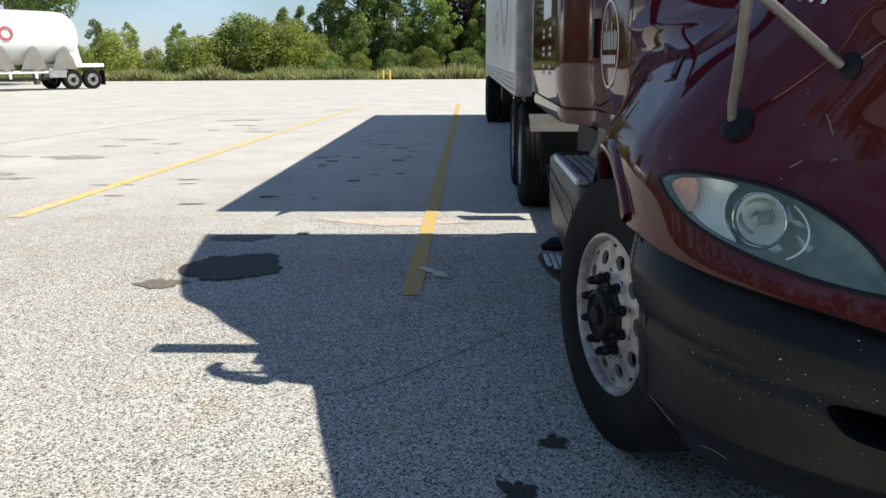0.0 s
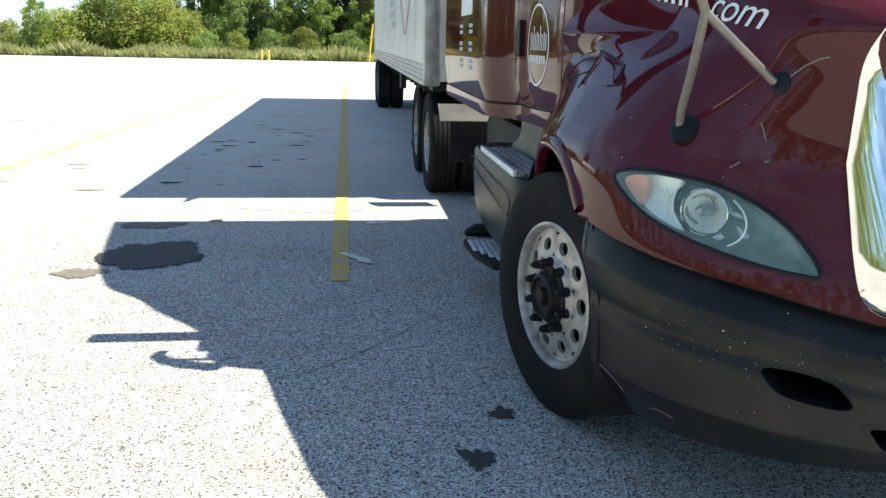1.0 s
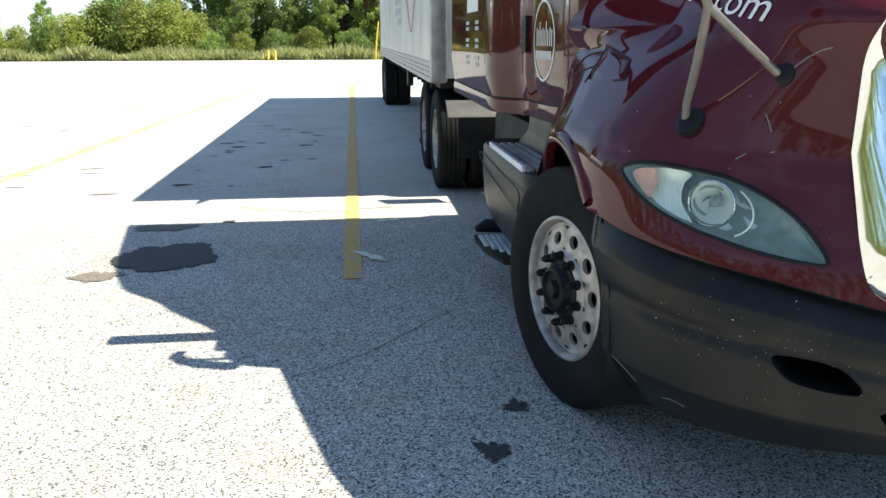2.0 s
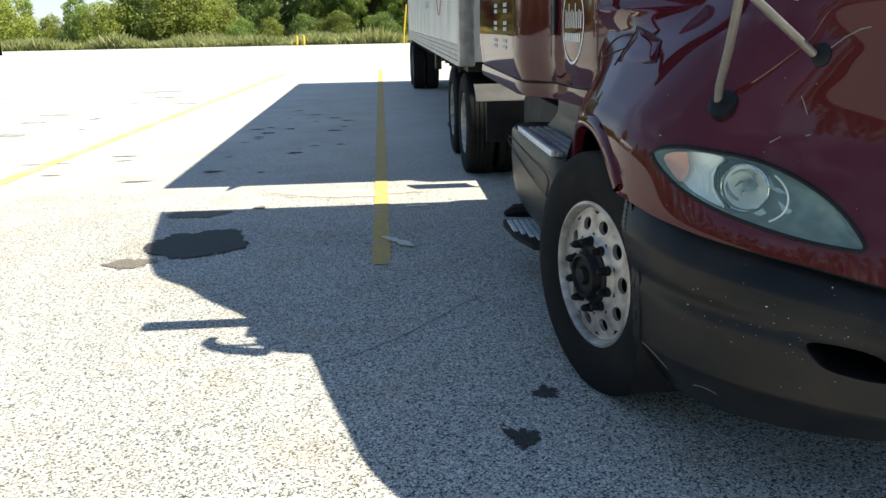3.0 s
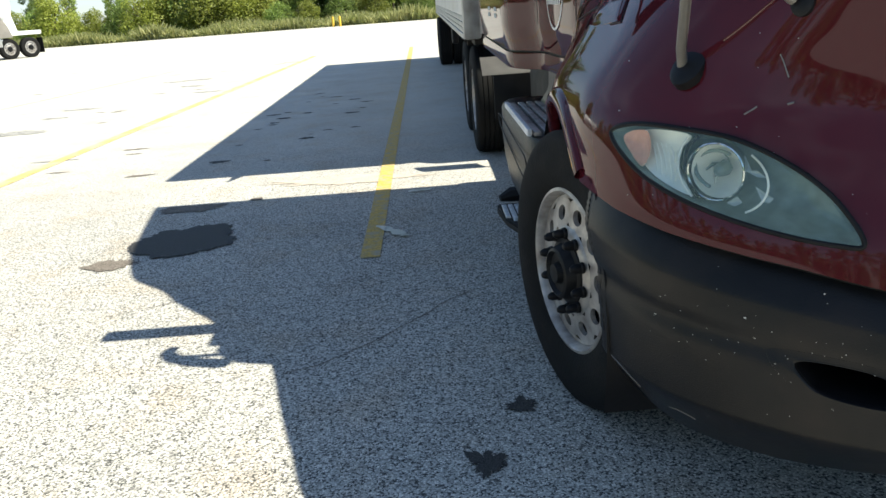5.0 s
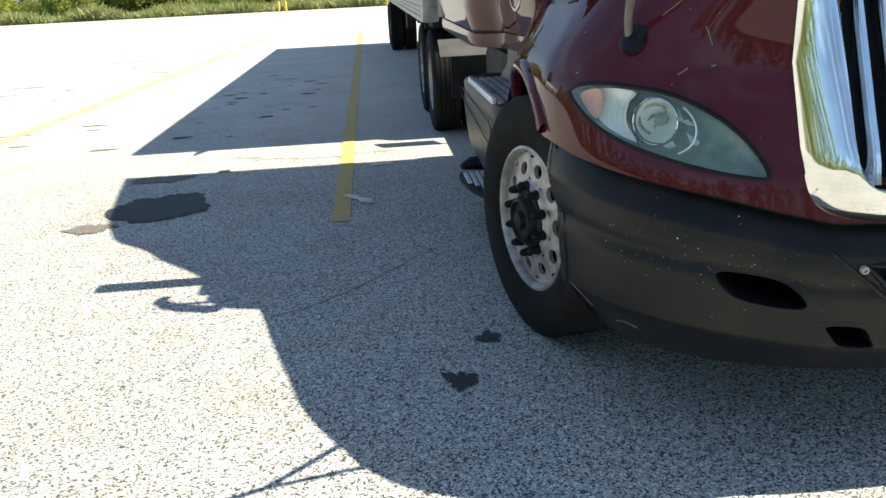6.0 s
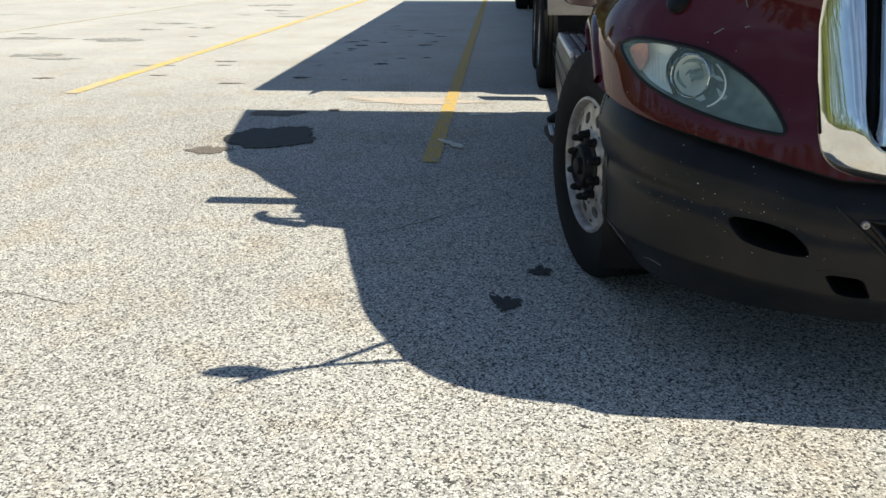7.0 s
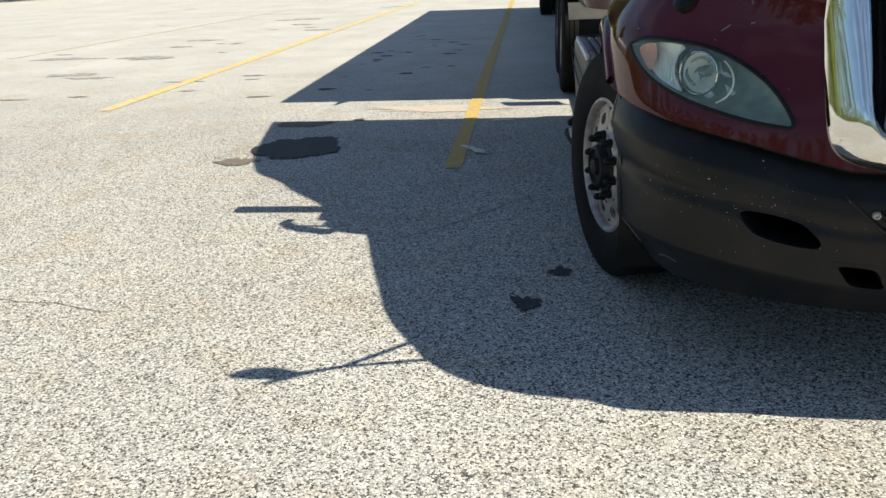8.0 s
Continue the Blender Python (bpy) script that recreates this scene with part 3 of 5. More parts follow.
bm = bmesh.new()
for side in (False, True):
    half_shell(bm, side, bumper_z, bumper_hole, 300, 90, bumper_out)
bmesh.ops.remove_doubles(bm, verts=bm.verts, dist=1e-4)
bumper = tpart("bumper", bm, PLASTIC, label="dull dark grey plastic bumper with white stone chips")
for side in (False, True):
    flip = mirrored if side else (lambda p: p)
    for loop, nm in ((SLOT, "air_slot"), (FOG, "fog_lamp_recess")):
        bm = bmesh.new()
        rows = []
        for scale, depth in ((1.48, -0.0035), (1.45, 0.0008), (1.2, 0.0012), (1.05, 0.0020), (1.0, -0.001), (0.98, -0.012), (0.95, -0.08), (0.92, -0.22)):
            cx = sum(p[0] for p in loop) / len(loop)
            cz = sum(p[1] for p in loop) / len(loop)
            rows.append([flip(on_bumper(cx + (x - cx) * scale, cz + (z - cz) * scale, depth)) for x, z in loop])
        vs = sheet(bm, rows, True)
        bm.faces.new(vs[-1])
        bm.verts.index_update()
        for f in bm.faces:
            f.material_index = 1 if min(v.index for v in f.verts) >= 5 * len(loop) else 0
        tpart(nm, bm, [PLASTIC, BLACK], bumper, "dark recess in the bumper").matrix_parent_inverse = Matrix.Identity(4)
    # black strip behind the gap, painting the shadow under the hood's lip
    bm = bmesh.new()
    rows = [[flip(nose_x(x, hood_low(x) - 0.012 + dz, d)) for x in np.linspace(0.93, XC, 60)] for dz, d in ((-0.004, -0.035), (0.0, -0.03), (0.03, -0.03))]
    sheet(bm, rows)
    tpart("bumper_gap_shadow", bm, BLACK, label="black strip for the shadow between hood and bumper")
# opening in the middle of the bumper with its rounded rim, and the raised ribs beside it
bm = bmesh.new()
half = [nose_x(x, z, 0.004) for x, z in [(1.622 + (XC - 1.622) * k / 14, 0.674) for k in range(14, -1, -1)] + [(1.65, 0.645), (1.68, 0.612), (1.70, 0.586)] + [(1.708 + (XC - 1.708) * k / 12, 0.579) for k in range(13)]]
ring = half + [mirrored(p) for p in half[-2:0:-1]]
tube(bm, ring, 0.008, 8, closed=True)
tpart("opening_rim", bm, PLASTIC, bumper).matrix_parent_inverse = Matrix.Identity(4)
bm = bmesh.new()
vs = sheet(bm, [ring, [p + Vector((0, 0.16, 0)) for p in ring]], True)
bm.faces.new(vs[-1])
tpart("bumper_opening", bm, BLACK, bumper, "black opening in the middle of the bumper").matrix_parent_inverse = Matrix.Identity(4)
for flip in (lambda p: p, mirrored):
    bm = bmesh.new()
    tube(bm, [flip(nose_x(1.537 + 0.152 * t, 0.712 - 0.142 * t, 0.004)) for t in np.linspace(0, 1, 8)], [0.003, 0.006, 0.007, 0.007, 0.007, 0.007, 0.006, 0.004], 8)
    tpart("bumper_rib", bm, PLASTIC, bumper).matrix_parent_inverse = Matrix.Identity(4)
# tow pin cover and chips on the bumper
bm = bmesh.new()
lathe(bm, [(0.004, 0.0125), (-0.004, 0.012), (-0.008, 0.0095), (-0.008, 0.006), (-0.003, 0.005), (-0.003, 0.0001)], 16)
bmesh.ops.transform(bm, verts=bm.verts, matrix=Matrix.Translation(nose_x(1.617, 0.664, 0.012)) @ pose(0, 0, 0, 0, 0, 80))
tpart("bumper_bolt", bm, ALU, label="small bright bumper bolt")
bm = bmesh.new()
rng = random.Random(12)
sx, sz = min(q[0] for q in SLOT), max(q[1] for q in SLOT)
for k in range(115):
    x, on_hood = rng.uniform(0.98, 2.0), rng.random() < 0.3
    z = rng.uniform(0.42, 0.74) if not on_hood else rng.uniform(0.95, 1.35)
    if k % 2 and not on_hood:
        x, z = rng.gauss(sx - 0.04, 0.12), rng.gauss(sz + 0.04, 0.05)
    if on_hood and (in_poly(x, z, LAMP) or x > 1.42):
        continue
    if in_poly(x, z, SLOT) or in_poly(x, z, FOG):
        continue
    r = rng.uniform(0.0006, 0.0013) if on_hood or rng.random() < 0.88 else rng.uniform(0.0014, 0.0022)
    decal(bm, [(x + r * rng.uniform(0.6, 1.6) * math.cos(a), z + r * rng.uniform(0.5, 1.2) * math.sin(a)) for a in np.arange(0, 6.2, 1.05)], lambda a, b: nose_x(a, b, 0.0095 if not on_hood else 0.003))
chips = tpart("stone_chips", bm, CHIP, label="pale stone chips and dead insects", smooth=False)
chips["kind"] = "stuff"
# scuffed lower lip
for x0, x1, w0, rise in ((0.962, 0.992, 0.30, -0.10), (1.035, 1.085, 0.16, 0.0)):
    bm = bmesh.new()
    pts = []
    for t in np.linspace(0, 1, 8):
        x, w = x0 + (x1 - x0) * t, w0 + rise * t + 0.022 * math.sin(math.pi * t)
        z = bump_low(x) + (hood_low(x) - 0.012 - bump_low(x)) * w
        pts.append(nose_x(x, z, bumper_out(0, w) + 0.001))
    tube(bm, pts, 0.0016, 5)
    tpart("lip_scuff", bm, GREYBOX, label="pale scuff on the lower bumper lip")

# ---- headlights ----
for side in (False, True):
    flip = mirrored if side else (lambda p: p)
    cx, cz = 1.165, 1.03
    loop3 = [nose_x(x, z, 0.004) for x, z in LAMP]
    bm = bmesh.new()
    tube(bm, [flip(p) for p in loop3], 0.0062, 8, closed=True)
    lamp = tpart("headlight", bm, BLACK, label="teardrop headlight with cloudy lens and black gasket")

    def lpart(nm, b, m, lab=""):
        o = part(nm, b, m, lamp, lab)
        o.matrix_parent_inverse = Matrix.Identity(4)
        return o

    # reflector bowl, sunk behind the skin
    bm = bmesh.new()
    rows = []
    for s, d in ((1.0, 0.0), (0.97, -0.03), (0.86, -0.075), (0.6, -0.10)):
        rows.append([flip(nose_x(cx + (x - cx) * s, cz + (z - cz) * s, d)) for x, z in LAMP])
    vs = sheet(bm, rows, True)
    bm.faces.new(vs[-1])
    lpart("reflector_bowl", bm, DARKBOWL, "smoky reflector bowl")

    def inset(poly, d0, d1, n_fill=7):
        b = bmesh.new()
        mx, mz = sum(p[0] for p in poly) / len(poly), sum(p[1] for p in poly) / len(poly)
        rws = []
        for k in range(n_fill + 1):
            s = 1 - k / n_fill * 0.98
            rws.append([flip(nose_x(mx + (x - mx) * s, mz + (z - mz) * s, d0 + (d1 - d0) * math.sin(math.pi / 2 * k / n_fill))) for x, z in poly])
        v = sheet(b, rws, True)
        b.faces.new(v[-1])
        return b

    lpart("side_reflector", inset(smooth_loop([(0.992, 1.092), (1.03, 1.117), (1.100, 1.112), (1.078, 1.075), (1.069, 1.03), (1.088, 0.975), (1.03, 1.002), (1.0, 1.045)]), -0.02, -0.045), REFLECTOR, "silvered side reflector")
    lpart("turn_signal", inset(smooth_loop([(0.982, 1.090), (1.0, 1.110), (1.026, 1.114), (1.030, 1.085), (1.022, 1.05), (1.008, 1.028), (0.990, 1.060)]), -0.008, -0.02), AMBER, "faded amber turn signal")
    for shard in ([(1.181, 1.078), (1.196, 1.074), (1.206, 1.036), (1.190, 1.042)], [(1.192, 1.042), (1.214, 1.044), (1.232, 1.028), (1.212, 1.030)], [(1.207, 1.010), (1.238, 0.986), (1.230, 0.976), (1.216, 0.977)], [(1.150, 0.968), (1.172, 0.985), (1.180, 0.972), (1.165, 0.962)]):
        lpart("reflector_facet", inset([(a + (c - a) * q, b + (d - b) * q) for (a, b), (c, d) in zip(shard, shard[1:] + shard[:1]) for q in (0, 0.5)], -0.020, -0.026, 3), GREYDECAL, "pale reflector facet")
    # projector
    c0 = nose_x(1.139, 1.035, -0.040)
    c1 = nose_x(1.139, 1.035, 0.0)
    aim = (c1 - c0).normalized()
    turn = aim.to_track_quat('Z', 'Y').to_matrix().to_4x4()

    def placed(b):
        bmesh.ops.transform(b, verts=b.verts, matrix=Matrix.Translation(c0) @ turn)
        if side:
            for v in b.verts:
                v.co = mirrored(v.co)
        return b

    bm = bmesh.new()
    lathe(bm, [(0.028, 0.066), (0.031, 0.0685), (0.028, 0.071), (0.0, 0.071), (-0.03, 0.058)], 40, 'Z')
    lpart("projector_ring", placed(bm), CHROME, "bright projector ring")
    bm = bmesh.new()
    lathe(bm, [(0.012, 0.066), (-0.01, 0.057), (-0.03, 0.04), (-0.045, 0.02), (-0.047, 0.0001)], 32, 'Z')
    lpart("projector_bowl", placed(bm), REFLECTOR, "silvered projector bowl")
    bm = bmesh.new()
    lathe(bm, [(-0.03, 0.020), (0.0, 0.018), (0.012, 0.010), (0.016, 0.0001)], 7, 'Z')
    lpart("bulb_cap", placed(bm), DARKBOWL, "metal bulb cap")
    # fluting on the side reflector, a bright arc beside the projector
    for k in range(5):
        bm = bmesh.new()
        xr = 1.022 + 0.0085 * k
        tube(bm, [flip(nose_x(xr + 0.004 * math.sin(3 * q), 1.085 - 0.085 * q, -0.028)) for q in np.linspace(0, 1, 7)], 0.0022, 5)
        lpart("flute", bm, REFLECTOR)
    bm = bmesh.new()
    tube(bm, [flip(nose_x(1.142 + 0.090 * math.cos(q), 1.022 + 0.080 * math.sin(q), -0.020)) for q in np.linspace(-1.1, 0.75, 14)], 0.003, 6)
    lpart("bright_arc", bm, REFLECTOR, "bright trim arc beside the projector")
    bm = bmesh.new()
    tube(bm, [flip(nose_x(1.139 + 0.046 * math.cos(q), 1.034 + 0.044 * math.sin(q), -0.038)) for q in np.linspace(1.0, 4.2, 14)], 0.005, 6)
    lpart("shield_edge", bm, DARKBOWL, "dark shield edge inside the projector")
    # thin bright rim of the side reflector, dark gap before the projector
    bm = bmesh.new()
    tube(bm, [flip(nose_x(x, z, -0.016)) for x, z in ((1.100, 1.112), (1.084, 1.088), (1.073, 1.055), (1.071, 1.025), (1.077, 0.998), (1.090, 0.974))], 0.0032, 6)
    lpart("reflector_rim", bm, REFLECTOR, "bright curved rim of the side reflector")
    bm = bmesh.new()
    tube(bm, [flip(nose_x(x + 0.009, z, -0.020)) for x, z in ((1.104, 1.112), (1.084, 1.088), (1.074, 1.055), (1.072, 1.025), (1.078, 0.998), (1.092, 0.972))], 0.006, 6)
    lpart("reflector_gap", bm, BLACK, "dark gap beside the projector")
    # bright and dark slivers modelled as shard reflections inside the projector bowl
    for k, a0 in enumerate((0.9, 2.6, 3.6)):
        bm = bmesh.new()
        tube(bm, [(0.018 * math.cos(a0), 0.018 * math.sin(a0), -0.030), (0.030 * math.cos(a0 + 0.3), 0.030 * math.sin(a0 + 0.3), -0.024), (0.042 * math.cos(a0 + 0.7), 0.042 * math.sin(a0 + 0.7), -0.014)], [0.003, 0.005, 0.002], 5)
        lpart("bowl_reflection", placed(bm), (CHROME, DARKBOWL)[k % 3 == 1])
    # outer lens
    lens = lpart("lens", inset(LAMP, 0.006, 0.014, 10), LENS, "cloudy clear plastic lens")

# ---- grille ----
IN_Y = smooth_curve([0.86, 0.96, 1.06, 1.20, 1.42, 1.55], [2.245, 2.26, 2.305, 2.36, 2.45, 2.50], 0.03)


def grille_loop(half, z0, z1, power):
    out = []
    zc, hz = (z0 + z1) / 2, (z1 - z0) / 2
    for k in range(96):
        a = 2 * math.pi * k / 96
        c, s = math.cos(a), math.sin(a)
        z = zc + hz * math.copysign(abs(s) ** (2 / power), s)
        out.append((XC + half * (1 + 0.03 * (z - 1.15)) * math.copysign(abs(c) ** (2 / power), c), z))
    return out


lo = grille_loop(0.652, 0.786, 1.618, 9.0)
li = grille_loop(0.566, 0.872, 1.530, 9.0)


def edge_depth(x, z):
    return nose_x(min(x, 2 * XC - x), z).y - 0.003
bm = bmesh.new()
rows = []
for t, bulge in ((0, 0), (0.15, 0.012), (0.4, 0.022), (0.7, 0.02), (0.9, 0.012), (1.0, 0.0)):
    row = []
    for (xa, za), (xb, zb) in zip(lo, li):
        e = t ** 1.12
        x, z = xa + (xb - xa) * e, za + (zb - za) * e
        ya = edge_depth(xa, za)
        y = ya + (IN_Y(zb) - ya) * (1 - (1 - t) ** 1.2) - bulge * 0.55
        row.append((x, y, z))
    rows.append(row)
rows.append([(XC + (x - XC) * 0.975, IN_Y(z) + 0.02, z * 0.985 + 0.018) for x, z in li])
rows.append([(XC + (x - XC) * 0.965, IN_Y(z) + 0.11, z * 0.98 + 0.024) for x, z in li])
sheet(bm, rows, True)
surround = tpart("grille_surround", bm, CHROME, label="chrome grille surround with scuffs")
bm = bmesh.new()
back = [(XC + (x - XC) * 0.97, IN_Y(z) + 0.10, z) for x, z in li]
bm.faces.new([bm.verts.new(p) for p in back])
tpart("grille_mesh", bm, BLACK, label="black grille backing", smooth=False)
for k in range(16):
    x = XC + (k - 7.5) * 0.0667
    bm = bmesh.new()
    rows = []
    for i in range(13):
        z = 0.90 + (1.495 - 0.90) * i / 12
        y = IN_Y(z) + 0.012
        rows.append([(x - 0.012, y + 0.075, z), (x - 0.012, y + 0.012, z), (x - 0.006, y, z), (x + 0.006, y, z), (x + 0.012, y + 0.012, z), (x + 0.012, y + 0.075, z)])
    sheet(bm, rows)
    tpart("grille_bar", bm, CHROME)

# ---- hood mirror on two tubes, both sides ----
for side in (False, True):
    flip = mirrored if side else (lambda p: Vector(p))
    b1, b2, j = nose_x(1.118, 1.280, 0.012), nose_x(1.298, 1.414, 0.012), Vector((1.036, 2.505, 1.590))
    head = Vector((0.935, 2.43, 1.735))
    bm = bmesh.new()
    tube(bm, [flip(p) for p in (b1 - Vector((0.0, 0, 0.01)), b1 + (j - b1) * 0.06 + Vector((-0.008, -0.012, 0.02)), b1 + (j - b1) * 0.5, j, j + (head - j) * 0.4 , head)], 0.0125, 12)
    post = tpart("mirror_post", bm, TUBE, label="greyish painted tube of the hood mirror")
    bm = bmesh.new()
    tube(bm, [flip(p) for p in (b2, (b2 + j) / 2, j)], 0.0115, 12)
    tpart("mirror_strut", bm, TUBE, label="greyish painted strut of the hood mirror")
    for c, nm, sx in ((nose_x(1.122, 1.268), "post_foot", 1.05), (nose_x(1.310, 1.410, 0.0), "strut_foot", 0.62)):
        bm = bmesh.new()
        lathe(bm, [(-0.02, 0.046), (0.012, 0.046), (0.018, 0.040), (0.024, 0.02), (0.024, 0.0001)], 24, 'Z')
        if nm == "post_foot":
            nrm = (nose_x(1.122, 1.268, 0.05) - c).normalized() + Vector((0, 0, 0.9))
        else:
            nrm = Vector((-0.75, -0.6, 0.25))
        mtx = Matrix.Translation(c) @ nrm.to_track_quat('Z', 'Y').to_matrix().to_4x4() @ Matrix.Diagonal((sx * 0.9, sx * 1.15, sx * 0.7, 1))
        bmesh.ops.transform(bm, verts=bm.verts, matrix=mtx)
        if side:
            for v in bm.verts:
                v.co = mirrored(v.co)
        tpart(nm, bm, BLACK, label="black rubber mirror foot")
    bm = bmesh.new()
    lathe(bm, [(-0.03, 0.0001), (-0.028, 0.05), (-0.015, 0.095), (0.0, 0.105), (0.03, 0.085), (0.055, 0.04), (0.06, 0.0001)], 28)
    bmesh.ops.transform(bm, verts=bm.verts, matrix=Matrix.Translation(head + Vector((-0.02, 0, 0.08))) @ pose(0, 0, 0, 0, 0, 95) @ Matrix.Diagonal((1, 0.95, 1.3, 1)))
    if side:
        for v in bm.verts:
            v.co = mirrored(v.co)
    tpart("mirror_head", bm, BLACK, label="black convex hood mirror")
    bm = bmesh.new()
    tube(bm, [flip(p) for p in (Vector((1.0, 2.455, 1.70)), Vector((0.95, 2.41, 1.745)), Vector((0.905, 2.367, 1.78)))], [0.012, 0.014, 0.010], 8)
    tpart("mirror_bracket", bm, BLACK, label="black bracket of the hood mirror")

# ---- cab and sleeper ----
CAB_X = smooth_curve([3.95, 4.05, 4.2, 4.5, 4.95, 5.06, 5.30, 5.42, 7.2], [1.175, 1.14, 1.105, 1.085, 1.082, 1.07, 0.945, 0.93, 0.93], 0.035)
ROOF = smooth_curve([3.95, 4.00, 4.06, 4.12, 4.20, 4.27, 4.32, 4.6, 4.85, 5.23, 5.8, 6.4, 7.2], [2.05, 2.28, 2.42, 2.45, 2.40, 2.36, 2.38, 2.68, 3.02, 3.36, 3.68, 3.88, 4.12], 0.012)
CAB_LOW = smooth_curve([3.95, 4.6, 5.2, 7.2], [1.10, 1.075, 1.065, 1.075], 0.1)


def cab_side(y, z, out=0.0):
    fold = 0.2 * max(0.0, min(0.12, 1.29 - z))
    tuck = fold + 0.024 * max(0.0, 1.72 - z) ** 2 * max(0.0, min(1.0, (5.35 - y) / 0.25))
    return Vector((CAB_X(y) + tuck + 0.10 * max(0.0, (z - 2.4) / 1.6) ** 1.5 - out, y, z))


bm = bmesh.new()
rows = []
for y in np.r_[np.linspace(3.95, 4.4, 40), np.linspace(4.43, 7.15, 60)]:
    zt, zb = ROOF(y), CAB_LOW(y) + 0.10
    sec = [cab_side(y, zb + (zt - 0.12 - zb) * k / 16) for k in range(17)]
    xt = sec[-1].x
    sec += [Vector((xt + 0.03, y, zt - 0.05)), Vector((xt + 0.09, y, zt)), Vector((XC, y, zt + 0.02))]
    rows.append(sec + [mirrored(p) for p in sec[-2::-1]])
sheet(bm, rows)
for r in (rows[0], rows[-1]):
    bm.faces.new([bm.verts.new(p) for p in r])
cab = tpart("cab", bm, PAINT, label="glossy maroon sleeper cab reflecting the lot and trees")
for side in (False, True):
    flip = mirrored if side else (lambda p: p)
    ys = np.linspace(3.97, 7.15, 60)
    bm = bmesh.new()
    sheet(bm, [[flip(cab_side(y, CAB_LOW(y) + 0.10 + dz, d)) for y in ys] for dz, d in ((0.012, -0.012), (-0.014, -0.012))])
    tpart("sill_seam", bm, BLACK, label="black seam along the cab sill")
    bm = bmesh.new()
    sheet(bm, [[flip(cab_side(y, CAB_LOW(y) + 0.088 + dz, d)) for y in ys] for dz, d in ((0.0, -0.01), (0.0, 0.004), (-0.045, 0.008), (-0.085, 0.0), (-0.09, -0.02), (-0.09, -0.3))])
    sheet(bm, [[flip(cab_side(5.15, CAB_LOW(5.15) + 0.08, 0.0)), flip(cab_side(5.15, CAB_LOW(5.15) + 0.0, 0.0))], [flip(cab_side(5.16, CAB_LOW(5.15) + 0.08, 0.0)), flip(cab_side(5.16, CAB_LOW(5.15), 0.0))]])
    tpart("cab_skirt", bm, PAINT, label="glossy maroon skirt under the cab side")
    # door seams, handle
    for y0, z0, z1 in ((4.17, 1.2, 2.5), (5.02, 1.2, 2.5), (5.47, 1.2, 3.0), (6.98, 1.2, 3.0)):
        bm = bmesh.new()
        sheet(bm, [[flip(cab_side(y0 + dy, z, 0.0015)) for z in np.linspace(z0, z1, 12)] for dy in (-0.004, 0.004)])
        tpart("panel_seam", bm, BLACK)
    bm = boxed(-0.012, 0.012, -0.03, 0.03, -0.10, 0.10, bevel=0.008)
    bmesh.ops.transform(bm, verts=bm.verts, matrix=Matrix.Translation(flip(cab_side(4.93, 1.53, 0.008))))
    tpart("door_handle", bm, BLACK, label="black door handle")
    bm = bmesh.new()
    sheet(bm, [[flip(cab_side(y, z, 0.003)) for y in np.linspace(4.22, 4.97, 10)] for z in (1.95, 2.45)])
    tpart("side_window", bm, GLASS, label="dark side window")
    # round company badge, drawn as plain shapes
    bm = bmesh.new()
    ring = [[flip(cab_side(4.56 + 0.205 * s * math.cos(a), 1.495 + 0.205 * s * math.sin(a), 0.002)) for a in np.linspace(0, 2 * math.pi, 61)] for s in (1.0, 0.94)]
    sheet(bm, ring)
    for k in range(5):
        y0 = 4.70 - 0.065 * k
        for dy, h0, h1 in ((0, -0.03, 0.06 + 0.03 * (k % 2)), (0.03, -0.03, 0.05)):
            decal(bm, [(y0 - dy, 1.50 + h0), (y0 - dy - 0.012, 1.50 + h0), (y0 - dy - 0.012, 1.50 + h1), (y0 - dy, 1.50 + h1)], lambda a, b: flip(cab_side(a, b, 0.002)))
    for k in range(9):
        y0 = 4.715 - 0.035 * k
        decal(bm, [(y0, 1.405), (y0 - 0.022, 1.405), (y0 - 0.022, 1.445), (y0, 1.445)], lambda a, b: flip(cab_side(a, b, 0.002)))
    tpart("door_badge", bm, DECAL, label="white round badge of plain bars on the door", smooth=False)
    # rows of service marks on the sleeper side
    for cy in (5.72, 6.15):
        for rz in range(3):
            for k in range(2):
                y0, z0 = cy, 1.56 - 0.115 * rz + 0.038 * k
                bm = bmesh.new()
                decal(bm, [(y0, z0), (y0 + 0.15, z0), (y0 + 0.15, z0 + 0.024), (y0, z0 + 0.024)], lambda a, b: flip(cab_side(a, b, 0.002)))
                tpart("sleeper_mark", bm, GREYDECAL, label="small pale plain bar on the sleeper", smooth=False)
    bm = bmesh.new()
    decal(bm, [(5.75, 1.68), (6.25, 1.68), (6.25, 1.86), (5.75, 1.86)], lambda a, b: flip(cab_side(a, b, 0.002)))
    tpart("sleeper_placard", bm, DECAL, label="white placard on the sleeper side", smooth=False)
    # door mirror on its arm
    bm = bmesh.new()
    box(bm, 0.57, 0.80, 4.37, 4.50, 1.80, 2.52, bevel=0.03)
    if side:
        for v in bm.verts:
            v.co = mirrored(v.co)
    tpart("door_mirror", bm, BLACK, label="black door mirror housing")
    bm = bmesh.new()
    tube(bm, [flip(Vector(p)) for p in ((1.20, 4.38, 1.725), (1.03, 4.36, 1.745), (0.82, 4.36, 1.745), (0.76, 4.37, 1.76), (0.72, 4.42, 1.80), (0.70, 4.43, 1.86))], 0.016, 10)
    tpart("mirror_arm", bm, BLACK, label="black tubular mirror arm")

